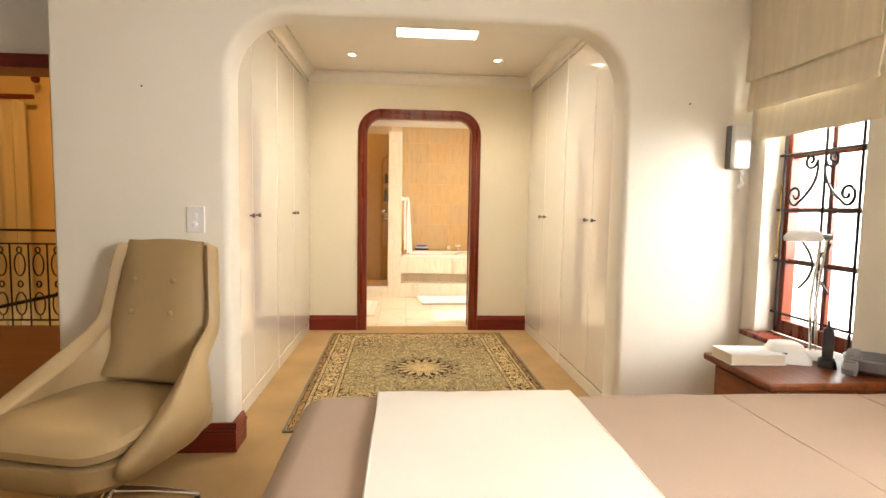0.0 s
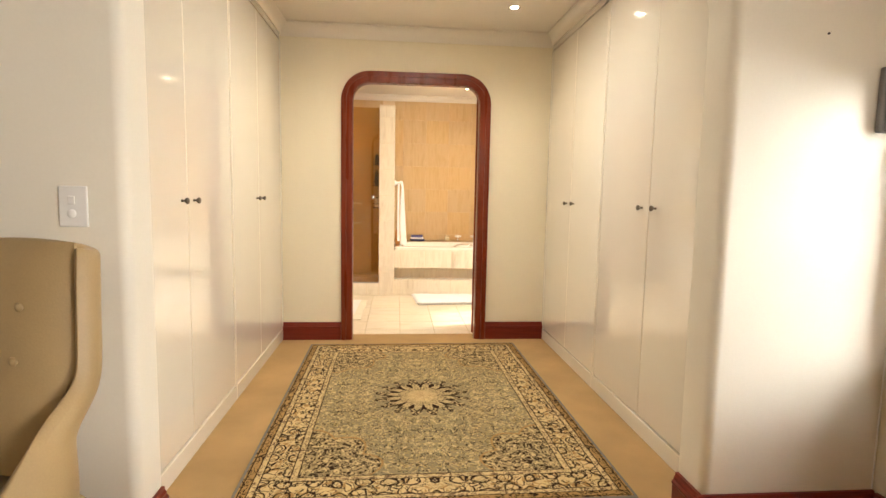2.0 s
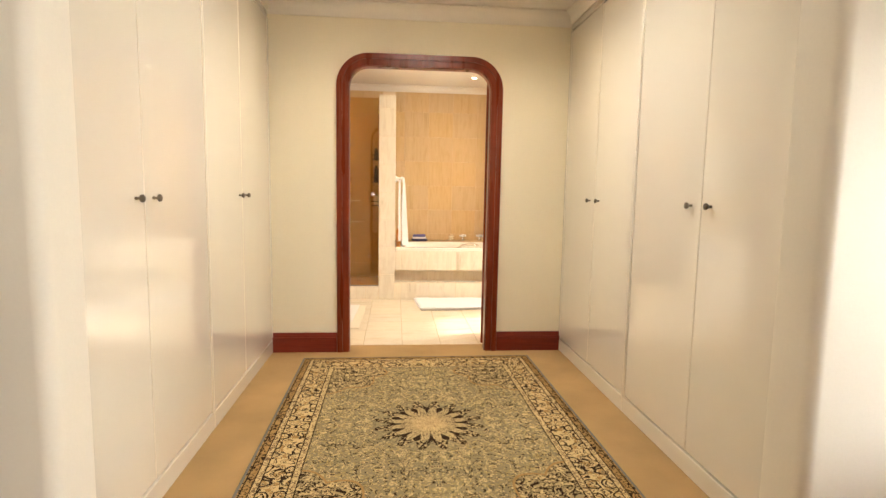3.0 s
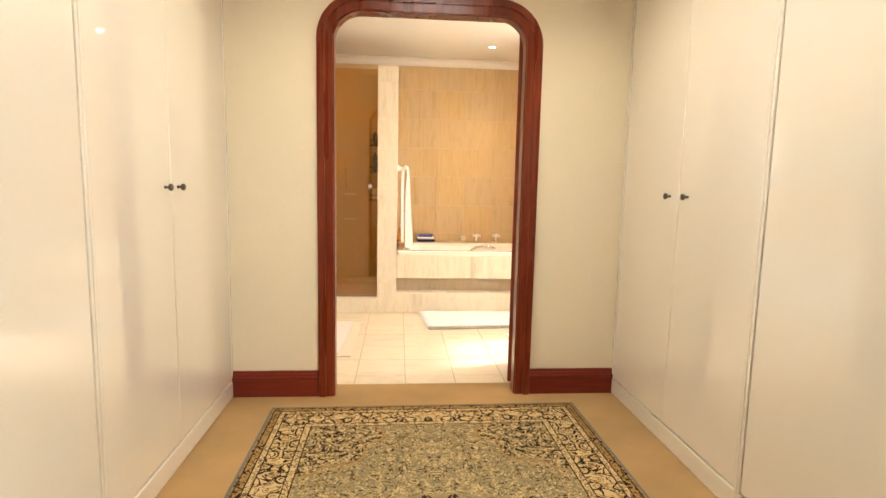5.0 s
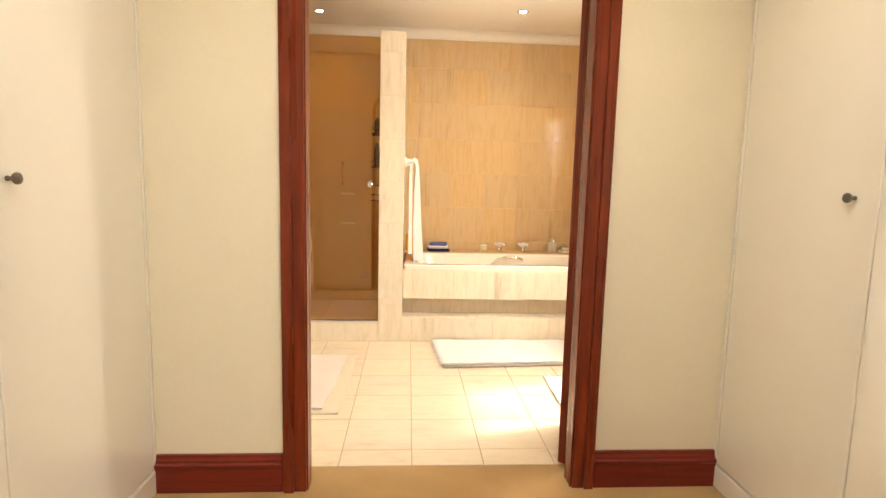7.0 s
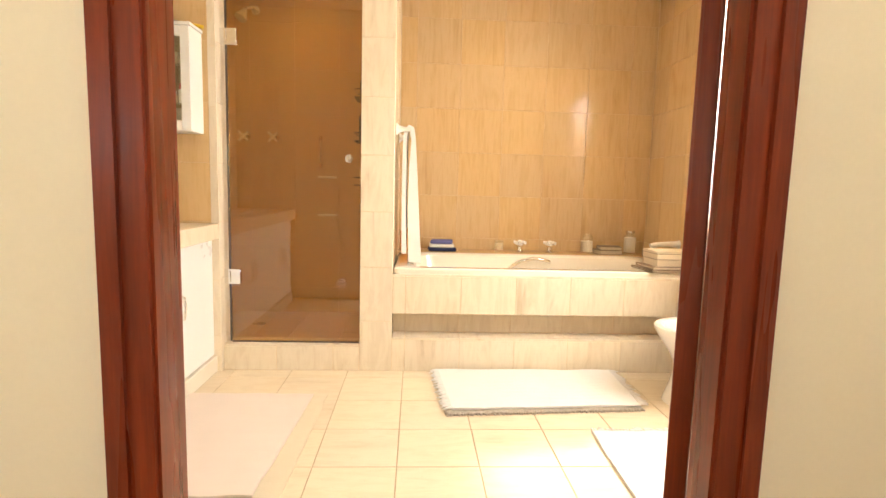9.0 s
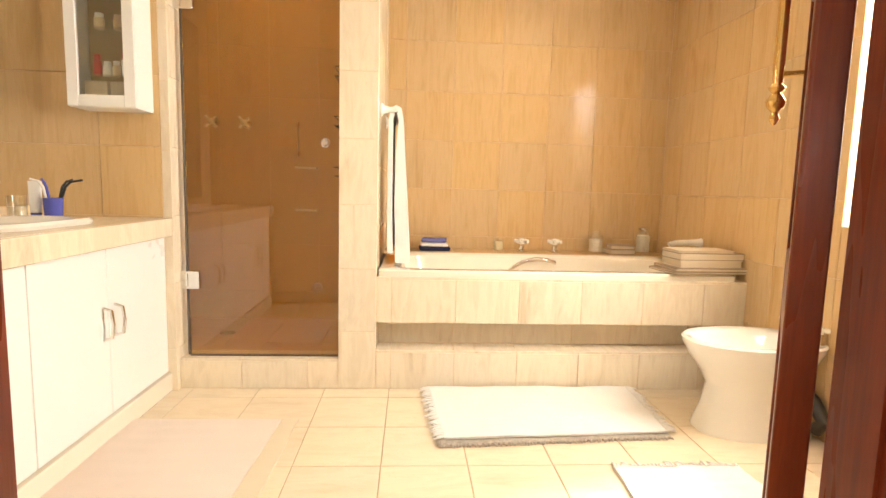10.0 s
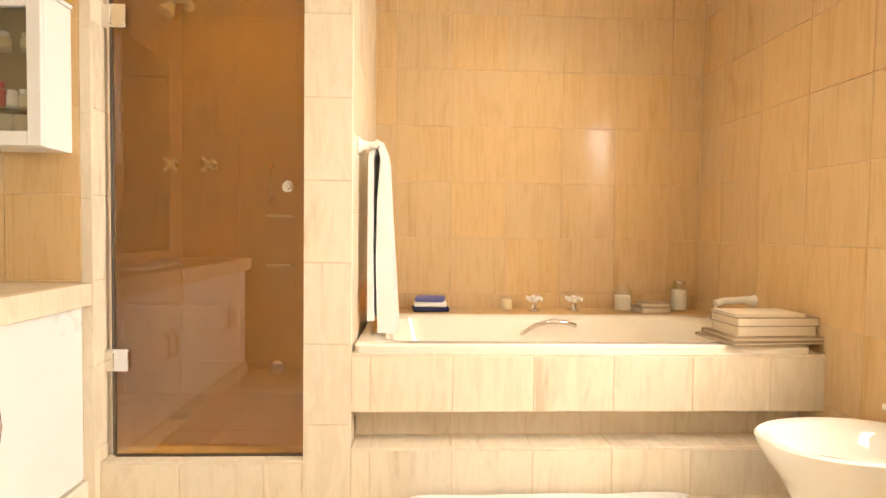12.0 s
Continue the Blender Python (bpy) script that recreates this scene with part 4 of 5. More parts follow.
for x in (-0.075, 0.5):
    bm = bmesh.new()
    tube(bm, [(x + 0.006 * noise.noise((y * 3, z * 3, 0.1)), y, z + 0.003 + 0.005 * noise.noise((x * 5, y * 5, 1))) for y, z in prof], 0.0042, 6)
    part("hem", bm, THROW, throw, "thick rolled hem", True)

# swivel armchair
chair = thing("swivel_armchair", -1.165, 2.20, 0, -14, "beige leather swivel armchair with buttoned back and chrome star base", "chair")


def shell_row(t):
    """Half width, reach of the arms and place of the back at height t of the shell."""
    q = min(1, max(0, (t - 0.16) / 0.34))
    w = 0.350 - 0.088 * q * q * (3 - 2 * q) - 0.055 * max(0, (t - 0.5) / 0.5)
    k = min(1, max(0, (t - 0.10) / 0.42))
    reach = 0.035 + 0.595 * (1 - k) ** 1.15
    if t < 0.14:
        w, reach = w - 0.09 * (1 - t / 0.14) ** 2, reach - 0.16 * (1 - t / 0.14) ** 2
    return w, reach, 0.25 + 0.15 * t


bm = bmesh.new()
rows, NU = [], 14
for i in range(17):
    t = i / 16
    w, reach, back = shell_row(t)
    rc = min(0.75 * w, reach)
    half = []
    for k in range(NU + 1):
        a = radians(90 * k / NU)
        half.append((w - rc + rc * math.sin(a), back - rc + rc * math.cos(a)))
    half += [(w - 0.012 * q, back - rc - (reach - rc + 0.012) * q) for q in (0.33, 0.66, 1.0)]
    z = 0.27 + 0.80 * t
    dip = 0.0 if i < 15 else -0.012 if i < 16 else -0.030
    line = [(-x, y) for x, y in reversed(half)] + ([] if w - rc < 1e-4 else [(0.0, back)]) + half
    rows.append([bm.verts.new((x, y, z + dip * (abs(x) / w) ** 3)) for x, y in line])
for a, b in zip(rows, rows[1:]):
    for k in range(len(a) - 1):
        bm.faces.new((a[k], a[k + 1], b[k + 1], b[k]))
shell = part("shell", bm, LEATHER, chair, "beige leather wrap-around shell", True)
for pl in shell.data.polygons:
    pl.use_smooth = True
mod = shell.modifiers.new("thick", 'SOLIDIFY')
mod.thickness, mod.offset = 0.070, 0
mod = shell.modifiers.new("round", 'SUBSURF')
mod.levels = mod.render_levels = 2
bm = bmesh.new()
loft(bm, [ring_pts(0, -0.03, 0.26, 0.31, 0.12, 0.25), ring_pts(0, -0.03, 0.305, 0.345, 0.13, 0.29), ring_pts(0, -0.03, 0.31, 0.35, 0.13, 0.355), ring_pts(0, -0.02, 0.28, 0.32, 0.12, 0.365)])
part("seat_pan", bm, LEATHER, chair, "", True)
bm = bmesh.new()
loft(bm, [ring_pts(0, -0.05, 0.27, 0.30, 0.10, 0.366), ring_pts(0, -0.055, 0.295, 0.325, 0.11, 0.382), ring_pts(0, -0.055, 0.30, 0.33, 0.11, 0.41), ring_pts(0, -0.05, 0.285, 0.31, 0.11, 0.435), ring_pts(0, -0.04, 0.20, 0.22, 0.10, 0.452), ring_pts(0, -0.03, 0.08, 0.09, 0.05, 0.456)])
part("seat_cushion", bm, LEATHER, chair, "", True)
bm = bmesh.new()
rows = []
for i in range(15):
    t = 0.25 + 0.735 * i / 14
    w, reach, back = shell_row(t)
    row = []
    for k in range(17):
        u = -1 + k / 8
        full = (1 - abs(u) ** 3.5) * min(1, (1 - i / 14) * 5 + 0.15)
        rc = min(0.75 * w, reach)
        row.append(bm.verts.new((u * (w - 0.4 * rc - 0.006), back - 0.030 - 0.062 * full - 0.2 * rc * u * u, 0.27 + 0.80 * t)))
    rows.append(row)
for a, b in zip(rows, rows[1:]):
    for k in range(16):
        bm.faces.new((a[k], a[k + 1], b[k + 1], b[k]))
thicken(bm, -0.012)
part("back_cushion", bm, LEATHER, chair, "", True)
for bx in (-0.095, 0.095):
    for bz in (0.75, 0.89):
        bm = bmesh.new()
        lathe(bm, [(0.013, 0), (0.012, 0.006), (0.006, 0.010), (0.001, 0.011)], 14, pose(bx, 0.25 + 0.15 * (bz - 0.27) / 0.80 - 0.090, bz, 98))
        part("button", bm, LEATHER, chair, "", True)
bm = bmesh.new()
lathe(bm, [(0.03, 0.06), (0.028, 0.10), (0.022, 0.12), (0.022, 0.25)], 18)
part("column", bm, CHROME, chair, "chrome column", True)
for k in range(4):
    bm = bmesh.new()
    a = radians(90 * k + 24)
    d = Vector((math.cos(a), math.sin(a), 0))
    tube(bm, [d * 0.02 + Vector((0, 0, 0.075)), d * 0.15 + Vector((0, 0, 0.06)), d * 0.33 + Vector((0, 0, 0.022))], 0.019, 10, [1.1, 1.0, 0.6])
    leg = part("leg", bm, CHROME, chair, "polished chrome leg", True)
    bm = bmesh.new()
    lathe(bm, [(0.012, 0), (0.012, 0.012), (0.008, 0.018)], 12, Matrix.Translation(d * 0.32))
    part("glide", bm, BLACKPL, leg)

# ---- landing: railing, curtain ----
rail = thing("railing", -2.9, 5.42, 0.012, 0, "dark wrought iron balustrade with scrolls on the landing", "railing")
for z, r in ((0.93, 0.012), (0.80, 0.009), (0.06, 0.010)):
    bm = bmesh.new()
    tube(bm, [(-2.1, 0, z), (1.05, 0, z)], r, 6)
    part("bar", bm, IRON, rail)
x = -2.05
while x < 1.05:
    bm = bmesh.new()
    tube(bm, [(x, 0, 0.0), (x, 0, 0.80)], 0.008, 6)
    part("post", bm, IRON, rail)
    bm = bmesh.new()
    for z0 in (0.22, 0.60):
        tube(bm, [(x + 0.085 + 0.05 * math.cos(a * math.tau / 14), 0, z0 + 0.11 * math.sin(a * math.tau / 14)) for a in range(15)], 0.007, 5)
    for z0 in (0.41, 0.74):
        tube(bm, [(x + 0.085 + 0.022 * math.cos(a * math.tau / 8), 0, z0 + 0.03 * math.sin(a * math.tau / 8)) for a in range(9)], 0.008, 5)
    tube(bm, [(x + 0.085, 0, 0.06), (x + 0.085, 0, 0.11)], 0.006, 5)
    part("scroll", bm, IRON, rail)
    x += 0.17
bm = bmesh.new()
tube(bm, [(-2.0, 0.12, -0.05), (0.2, 0.12, 0.45), (1.05, 0.12, 0.78)], 0.018, 8)
part("stair_handrail", bm, IRON, rail)

cur = thing("curtain", -4.69, 6.42, -0.49, 0, "long ochre curtain hanging from a wooden pole", "curtain")
bm = bmesh.new()
rows = []
for j in range(9):
    z = 0.02 + 2.80 * j / 8
    rows.append([bm.verts.new((-0.75 + 1.2 * k / 70, 0.05 * math.sin(k * 0.75 + 0.15 * math.sin(j)) * (0.7 + 0.3 * math.sin(k * 0.31)), z)) for k in range(71)])
for a, b in zip(rows, rows[1:]):
    for k in range(70):
        bm.faces.new((a[k], a[k + 1], b[k + 1], b[k]))
thicken(bm, 0.006)
part("cloth", bm, CURTAIN, cur, "", True)
bm = bmesh.new()
tube(bm, [(-0.95, 0, 2.865), (0.55, 0, 2.865)], 0.028, 12)
lathe(bm, [(0.028, 0), (0.045, 0.03), (0.04, 0.06), (0.01, 0.08)], 12, pose(0.55, 0, 3.06, 0, 90, 0))
part("pole", bm, MAHOGANY_X, cur, "dark wooden pole", True)

# ---- bathroom ----
# open door
LEAF_W, LEAF_T = 0.52, 0.045
door = thing("door_1", 0.684, 5.452, 0, 90 - DOOR_SWING, "open polished mahogany panelled door", "door")
door["kind"] = "structure"
# local x runs from the hinge to the free edge; local +y is the face towards the room
part("stile", slab(0.0, 0.085, 0, LEAF_T, 0.012, 2.03, 0.003), MAHOGANY, door)
part("stile", slab(LEAF_W - 0.085, LEAF_W, 0, LEAF_T, 0.012, 2.03, 0.003), MAHOGANY, door)
for z0, z1 in ((0.012, 0.20), (0.72, 0.86), (1.35, 1.45), (1.90, 2.03)):
    part("rail", slab(0.085, LEAF_W - 0.085, 0.0005, LEAF_T - 0.0005, z0, z1, 0.003), MAHOGANY_X, door)
for x0, x1 in ((0.085, LEAF_W - 0.085),):
    for z0, z1 in ((0.20, 0.72), (0.86, 1.35), (1.45, 1.90)):
        bm = bmesh.new()
        loft(bm, [[(x, y, z) for x, z in ((x0 + i, z0 + i), (x1 - i, z0 + i), (x1 - i, z1 - i), (x0 + i, z1 - i))] for i, y in ((0.0, 0.012), (0.0, 0.018), (0.022, 0.018), (0.05, 0.008), (0.05, LEAF_T - 0.008), (0.022, LEAF_T - 0.018), (0.0, LEAF_T - 0.018), (0.0, LEAF_T - 0.012))])
        part("panel", bm, MAHOGANY, door)
handle = bmesh.new()
tube(handle, [(0, 0, 0.0), (0, 0, 0.04), (0, 0, 0.42), (0, 0, 0.46)], 0.011, 12, [0.9, 1.0, 1.0, 0.9])
for zz, s in ((0.0, -1), (0.46, 1)):
    lathe(handle, [(0.011, 0), (0.017, 0.008), (0.009, 0.018), (0.019, 0.035), (0.016, 0.048), (0.006, 0.058), (0.011, 0.072), (0.003, 0.084)], 14, Matrix.Translation((0, 0, zz)) @ (pose(0, 0, 0, 180) if s < 0 else pose(0, 0, 0)))
for zz in (0.02, 0.44):
    tube(handle, [(0, 0, zz), (0, -0.045, zz)], 0.006, 8)
rail_ob = part("brass_rail", handle, BRASS, door, "turned brass rail with finials", True)
rail_ob.matrix_basis = pose(0.46, LEAF_T + 0.045, 1.20)

# bath
bath = thing("bathtub", 0.850, 7.635, 0.33, 0, "cream enamel bathtub set in a stone surround", "bathtub")
bm = bmesh.new()
HX, HYB = 0.880, 0.372
loft(bm, [ring_pts(0, 0, HX, HYB, 0.03, 0.206), ring_pts(0, 0, HX, HYB, 0.03, 0.240), ring_pts(0, 0, HX - 0.008, HYB - 0.008, 0.03, 0.248),
          ring_pts(-0.02, 0.0, HX - 0.10, HYB - 0.055, 0.13, 0.249), ring_pts(-0.02, 0.0, HX - 0.125, HYB - 0.075, 0.14, 0.235), ring_pts(-0.02, 0, HX - 0.16, HYB - 0.10, 0.15, 0.10), ring_pts(-0.02, 0, HX - 0.24, HYB - 0.14, 0.15, -0.03), ring_pts(-0.02, 0, HX - 0.34, HYB - 0.2, 0.12, -0.06)], cap0=False)
part("tub", bm, ENAMEL, bath, "", True)
bm = bmesh.new()
gp = [(-0.13, 0.262, 0.165), (-0.12, 0.235, 0.18), (-0.07, 0.225, 0.215), (0.01, 0.225, 0.235), (0.08, 0.225, 0.23), (0.13, 0.235, 0.215), (0.14, 0.262, 0.205)]
tube(bm, gp, 0.011, 10)
part("grab_handle", bm, CHROME, bath, "chrome grab handle", True)
bm = bmesh.new()
lathe(bm, [(0.03, 0), (0.03, 0.006), (0.012, 0.010), (0.001, 0.011)], 18, pose(0.22, 0.262, 0.10, 82))
part("overflow", bm, CHROME, bath, "chrome overflow", True)


def cross_tap(x, y, z, m=None, name="tap"):
    t = thing(name, x, y, z, 0, "white and gold cross-head bath tap on the stone shelf", "tap", "bath taps")
    if m:
        t.matrix_world = m
    bm = bmesh.new()
    lathe(bm, [(0.024, 0), (0.024, 0.005), (0.014, 0.012), (0.012, 0.03), (0.015, 0.034), (0.015, 0.038)], 16)
    part("body", bm, CHROME, t, "", True)
    bm = bmesh.new()
    for k in range(4):
        a = radians(45 + 90 * k)
        tube(bm, [(0, 0, 0.05), (0.03 * math.cos(a), 0.03 * math.sin(a), 0.052), (0.036 * math.cos(a), 0.036 * math.sin(a), 0.052)], 0.008, 8, [1, 0.9, 1.3])
    lathe(bm, [(0.015, 0.038), (0.016, 0.06), (0.010, 0.066), (0.001, 0.067)], 14)
    part("cross_head", bm, CHINA, t, "white cross head", True)
    return t


cross_tap(0.823, 8.09, 0.581, pose(0.823, 8.09, 0.581) @ Matrix.Scale(1.3, 4))
cross_tap(1.036, 8.09, 0.581, pose(1.036, 8.09, 0.581) @ Matrix.Scale(1.3, 4))
sp_ = thing("bath_spout", BATH_RIGHT - 0.001, 7.70, 0.685, 0, "white bath spout on the tiled wall", "spout")
bm = bmesh.new()
tube(bm, [(0, 0, 0.01), (-0.02, 0, 0.01), (-0.06, 0, 0.012), (-0.15, 0, 0.006), (-0.185, 0, -0.006)], 0.019, 12, [1.5, 1.2, 0.9, 0.9, 1.0])
part("arm", bm, CHINA, sp_, "", True)
bm = bmesh.new()
lathe(bm, [(0.012, 0), (0.014, 0.02), (0.012, 0.024)], 12, pose(-0.178, 0, -0.034))
part("outlet", bm, CHROME, sp_, "", True)


def jar(x, y, z, r, h, label, fill, fill_h, lid):
    j = thing("glass_jar", x, y, z, 0, label, "jar")
    bm = bmesh.new()
    lathe(bm, [(r * 0.9, 0), (r, 0.006), (r, h * 0.72), (r * 0.62, h * 0.86), (r * 0.66, h * 0.9), (r * 0.60, h * 0.9), (r * 0.56, h * 0.86), (r * 0.93, h * 0.70), (r * 0.93, 0.010), (r * 0.5, 0.008)], 22)
    g = part("glass", bm, PANE, j, "", True)
    bm = bmesh.new()
    lathe(bm, [(r * 0.88, 0.011), (r * 0.90, 0.014), (r * 0.90, fill_h), (r * 0.3, fill_h + 0.004)], 20)
    part("contents", bm, fill, j, "", True)
    if lid:
        bm = bmesh.new()
        lathe(bm, [(r * 0.66, h * 0.905), (r * 0.72, h * 0.93), (r * 0.70, h), (r * 0.1, h * 1.01)], 18)
        part("lid", bm, CHROME, j, "", True)
    return j


jar(1.305, 8.10, 0.581, 0.046, 0.155, "squat clear glass jar of pale bath salts", SALTS, 0.085, False)
jar(1.625, 8.12, 0.581, 0.045, 0.165, "tall glass jar of white salts with a metal lid", SALTS, 0.115, True)
for k, (w, hh) in enumerate(((0.17, 0.03), (0.15, 0.024))):
    book("book", 1.455 + 0.01 * k, 8.09, 0.581 + 0.031 * k, 8 - 14 * k, w, 0.12, hh, "small worn book stacked on the bath shelf", COVER, "books on the shelf")
cd = thing("candle", 0.675, 8.10, 0.581, 0, "cream candle in a short glass tumbler", "candle")
bm = bmesh.new()
lathe(bm, [(0.030, 0), (0.034, 0.004), (0.036, 0.078), (0.033, 0.078), (0.031, 0.008), (0.004, 0.006)], 22)
part("tumbler", bm, PANE, cd, "", True)
bm = bmesh.new()
lathe(bm, [(0.028, 0.009), (0.030, 0.011), (0.031, 0.058), (0.004, 0.056)], 20)
part("wax", bm, WAX, cd, "", True)
for k, (mat, lab) in enumerate(((NAVY, "folded navy face cloth"), (TOWEL, "folded white face cloth"), (LILAC, "folded blue face cloth"))):
    c = part("face_cloth", soft_slab(-0.095 + 0.008 * k, 0.095 - 0.010 * k, -0.06, 0.06, 0, 0.024, 0.010, 3, 0.002, k), mat, None, lab + " stacked on the bath shelf", True)
    c.matrix_world = pose(0.27, 8.09, 0.581 + 0.0255 * k, 0, 0, 4 - 5 * k)
    tagged(c, category="towel", group="folded face cloths")
bt = thing("shampoo_bottle", 0.012, 8.09, 0.581, 0, "orange plastic bottle behind the hanging towel", "bottle")
bm = bmesh.new()
loft(bm, [ring_pts(0, 0, 0.03, 0.022, 0.015, 0.0), ring_pts(0, 0, 0.034, 0.025, 0.018, 0.01), ring_pts(0, 0, 0.034, 0.025, 0.018, 0.13), ring_pts(0, 0, 0.02, 0.016, 0.012, 0.15)])
part("body", bm, ORANGEB, bt, "", True)
bm = bmesh.new()
lathe(bm, [(0.016, 0.151), (0.016, 0.18), (0.004, 0.182)], 14)
part("cap", bm, WHITE, bt, "", True)
for k, (w, d, h, rz, lab, mt) in enumerate(((0.40, 0.24, 0.012, 6, "thin magazine at the foot of a pile on the bath rim", COVER), (0.37, 0.22, 0.016, 2, "thin worn magazine in a pile on the bath rim", COVER), (0.33, 0.17, 0.036, 3, "thick book in a pile on the bath rim", PAPER), (0.34, 0.18, 0.034, 3, "thick cream book in a pile on the bath rim", COVER), (0.29, 0.16, 0.012, 2, "flat pamphlet on top of a pile of books", PAPER))):
    zz = (0.580, 0.593, 0.610, 0.647, 0.682)[k]
    book("book", (1.585, 1.592, 1.60, 1.60, 1.575)[k], 7.37, zz, rz, w, d, h, lab, mt, "books on the bath rim")

# towel on its bar
tr = thing("towel_bar", -0.034, 7.40, 1.335, 0, "white ceramic towel bar on the tiled pier", "towel rail")
for y in (0.0, 0.52):
    bm = bmesh.new()
    lathe(bm, [(0.034, 0), (0.034, 0.006), (0.020, 0.018), (0.014, 0.045), (0.016, 0.062)], 18, pose(0, y, 0, 0, 90, 0))
    part("bracket", bm, CHINA, tr, "", True)
bm = bmesh.new()
tube(bm, [(0.07, -0.02, 0), (0.07, 0.0, 0), (0.07, 0.54, 0)], 0.013, 12)
part("bar", bm, CHINA, tr, "", True)
bm = bmesh.new()
outline = [(-0.034, -0.70), (-0.036, -0.45), (-0.037, -0.2), (-0.034, -0.04), (-0.026, 0.012), (0.0, 0.028), (0.026, 0.014), (0.036, -0.04), (0.046, -0.2), (0.060, -0.45), (0.080, -0.747),
           (0.006, -0.747), (-0.001, -0.45), (0.002, -0.2), (0.013, -0.05), (0.0, 0.0135), (-0.0135, -0.04), (-0.0135, -0.2), (-0.011, -0.45), (-0.006, -0.70)]
loops = []
for k in range(15):
    y = 7.425 + 0.36 * k / 14
    loops.append([(0.038 + x + 0.006 * noise.noise((y * 9, z * 5, x * 4)) * (1 if z < -0.1 else 0), y + 0.006 * noise.noise((z * 6, x * 3, 3)), 1.335 + z + (0.006 * noise.noise((y * 14, x * 8, 2)) if z < -0.6 else 0)) for x, z in outline])
loft(bm, loops)
tagged(part("bath_towel", bm, TOWEL, None, "white bath towel folded over the bar beside the bath", True), category="towel")

# shower
sd = thing("shower_door", -0.935, PIER_F + 0.045, 0.0, 0, "frameless bronze-tinted glass shower door with chrome hinges", "shower door")
pane = part("pane", slab(0.022, 0.716, 0, 0.010, 0.152, 2.19, 0.001), BRONZE, sd, "bronze-tinted glass")
pane.visible_shadow = False
for z in (0.510, 1.765):
    h = part("hinge", slab(-0.012, 0.075, -0.012, -0.001, z - 0.042, z + 0.042, 0.003, 2), CHROME, sd, "square chrome hinge", True)
    part("hinge_pin", slab(0.010, 0.024, -0.017, -0.0125, z - 0.03, z + 0.03, 0.002), CHROME, h)
bm = bmesh.new()
lathe(bm, [(0.026, 0), (0.026, 0.008), (0.014, 0.014), (0.003, 0.015)], 18, pose(0.616, -0.001, 0.48, 90))
part("door_stop", bm, CLEAR, sd, "round clear door stop", True)
bm = bmesh.new()
lathe(bm, [(0.022, 0), (0.022, 0.006), (0.015, 0.012), (0.014, 0.022), (0.003, 0.024)], 16, pose(0.655, -0.001, 1.16, 90))
part("lock_knob", bm, CHROME, sd, "round chrome knob", True)
bm = bmesh.new()
box(bm, 0.0225, 0.7155, -0.003, 0.013, 0.140, 0.1515)
part("bottom_seal", bm, PEWTER, sd)
part("side_seal", slab(0.012, 0.0215, -0.002, 0.012, 0.15, 2.19, 0.001), PEWTER, sd)

for k, x in enumerate((-1.106, -0.907)):
    cross_tap(x, 0, 0, pose(x, BATH_BACK - 0.001, 1.335, 90) @ Matrix.Scale(1.25, 4), "shower_tap")
shd = thing("wall_shower", -1.03, BATH_BACK - 0.001, 2.14, 0, "pale round shower head on a short arm", "shower head")
bm = bmesh.new()
lathe(bm, [(0.03, 0), (0.03, 0.006), (0.012, 0.012)], 16, pose(0, 0, 0.04, 90))
tube(bm, [(0, 0, 0.04), (0, -0.06, 0.045), (-0.03, -0.11, 0.02)], 0.010, 10)
part("arm", bm, CHINA, shd, "", True)
bm = bmesh.new()
lathe(bm, [(0.012, 0), (0.022, -0.01), (0.024, -0.03), (0.040, -0.055), (0.040, -0.075), (0.01, -0.08)], 20, pose(-0.035, -0.115, 0.01, -25, 20))
part("rose", bm, CHINA, shd, "", True)
bm = bmesh.new()
lathe(bm, [(0.045, 0), (0.045, 0.003), (0.03, 0.004), (0.002, 0.004)], 22)
dr = part("shower_drain", bm, CHROME, None, "round chrome drain in the shower floor", True)
dr.matrix_world = pose(-0.93, 7.86, 0.0955)
tagged(dr, category="drain")
gr = thing("grab_rail", -0.589, BATH_BACK - 0.001, 1.155, 0, "short brass grab rail on the shower wall", "rail")
bm = bmesh.new()
tube(bm, [(0, 0, 0.0), (0, -0.03, 0.004), (0, -0.036, 0.02), (0, -0.036, 0.16), (0, -0.03, 0.176), (0, 0, 0.18)], 0.005, 8)
part("bar", bm, CHROME, gr, "slender bar", True)
for z in (0.0, 0.18):
    bm = bmesh.new()
    lathe(bm, [(0.005, -0.022), (0.015, -0.003), (0.015, 0.003), (0.005, 0.022)], 12, pose(0, -0.028, z))
    part("finial", bm, BRASS, gr, "brass finial", True)
cad = thing("shower_caddy", -0.216, 7.93, 1.02, 0, "dark wire shower caddy holding bottles on the pier", "caddy")
for z in (0.0, 0.28, 0.55):
    bm = bmesh.new()
    for dz in (0.0, 0.05):
        tube(bm, [(-0.002, -0.10, z + dz), (-0.10, -0.10, z + dz), (-0.10, 0.10, z + dz), (-0.002, 0.10, z + dz)], 0.0035, 6)
    for q in range(5):
        tube(bm, [(-0.002, -0.08 + 0.04 * q, z), (-0.10, -0.08 + 0.04 * q, z)], 0.0025, 5)
    part("basket", bm, IRON, cad)
bm = bmesh.new()
for y in (-0.1, 0.1):
    tube(bm, [(-0.004, y, 0.0), (-0.004, y, 0.72)], 0.004, 6)
part("frame", bm, IRON, cad)
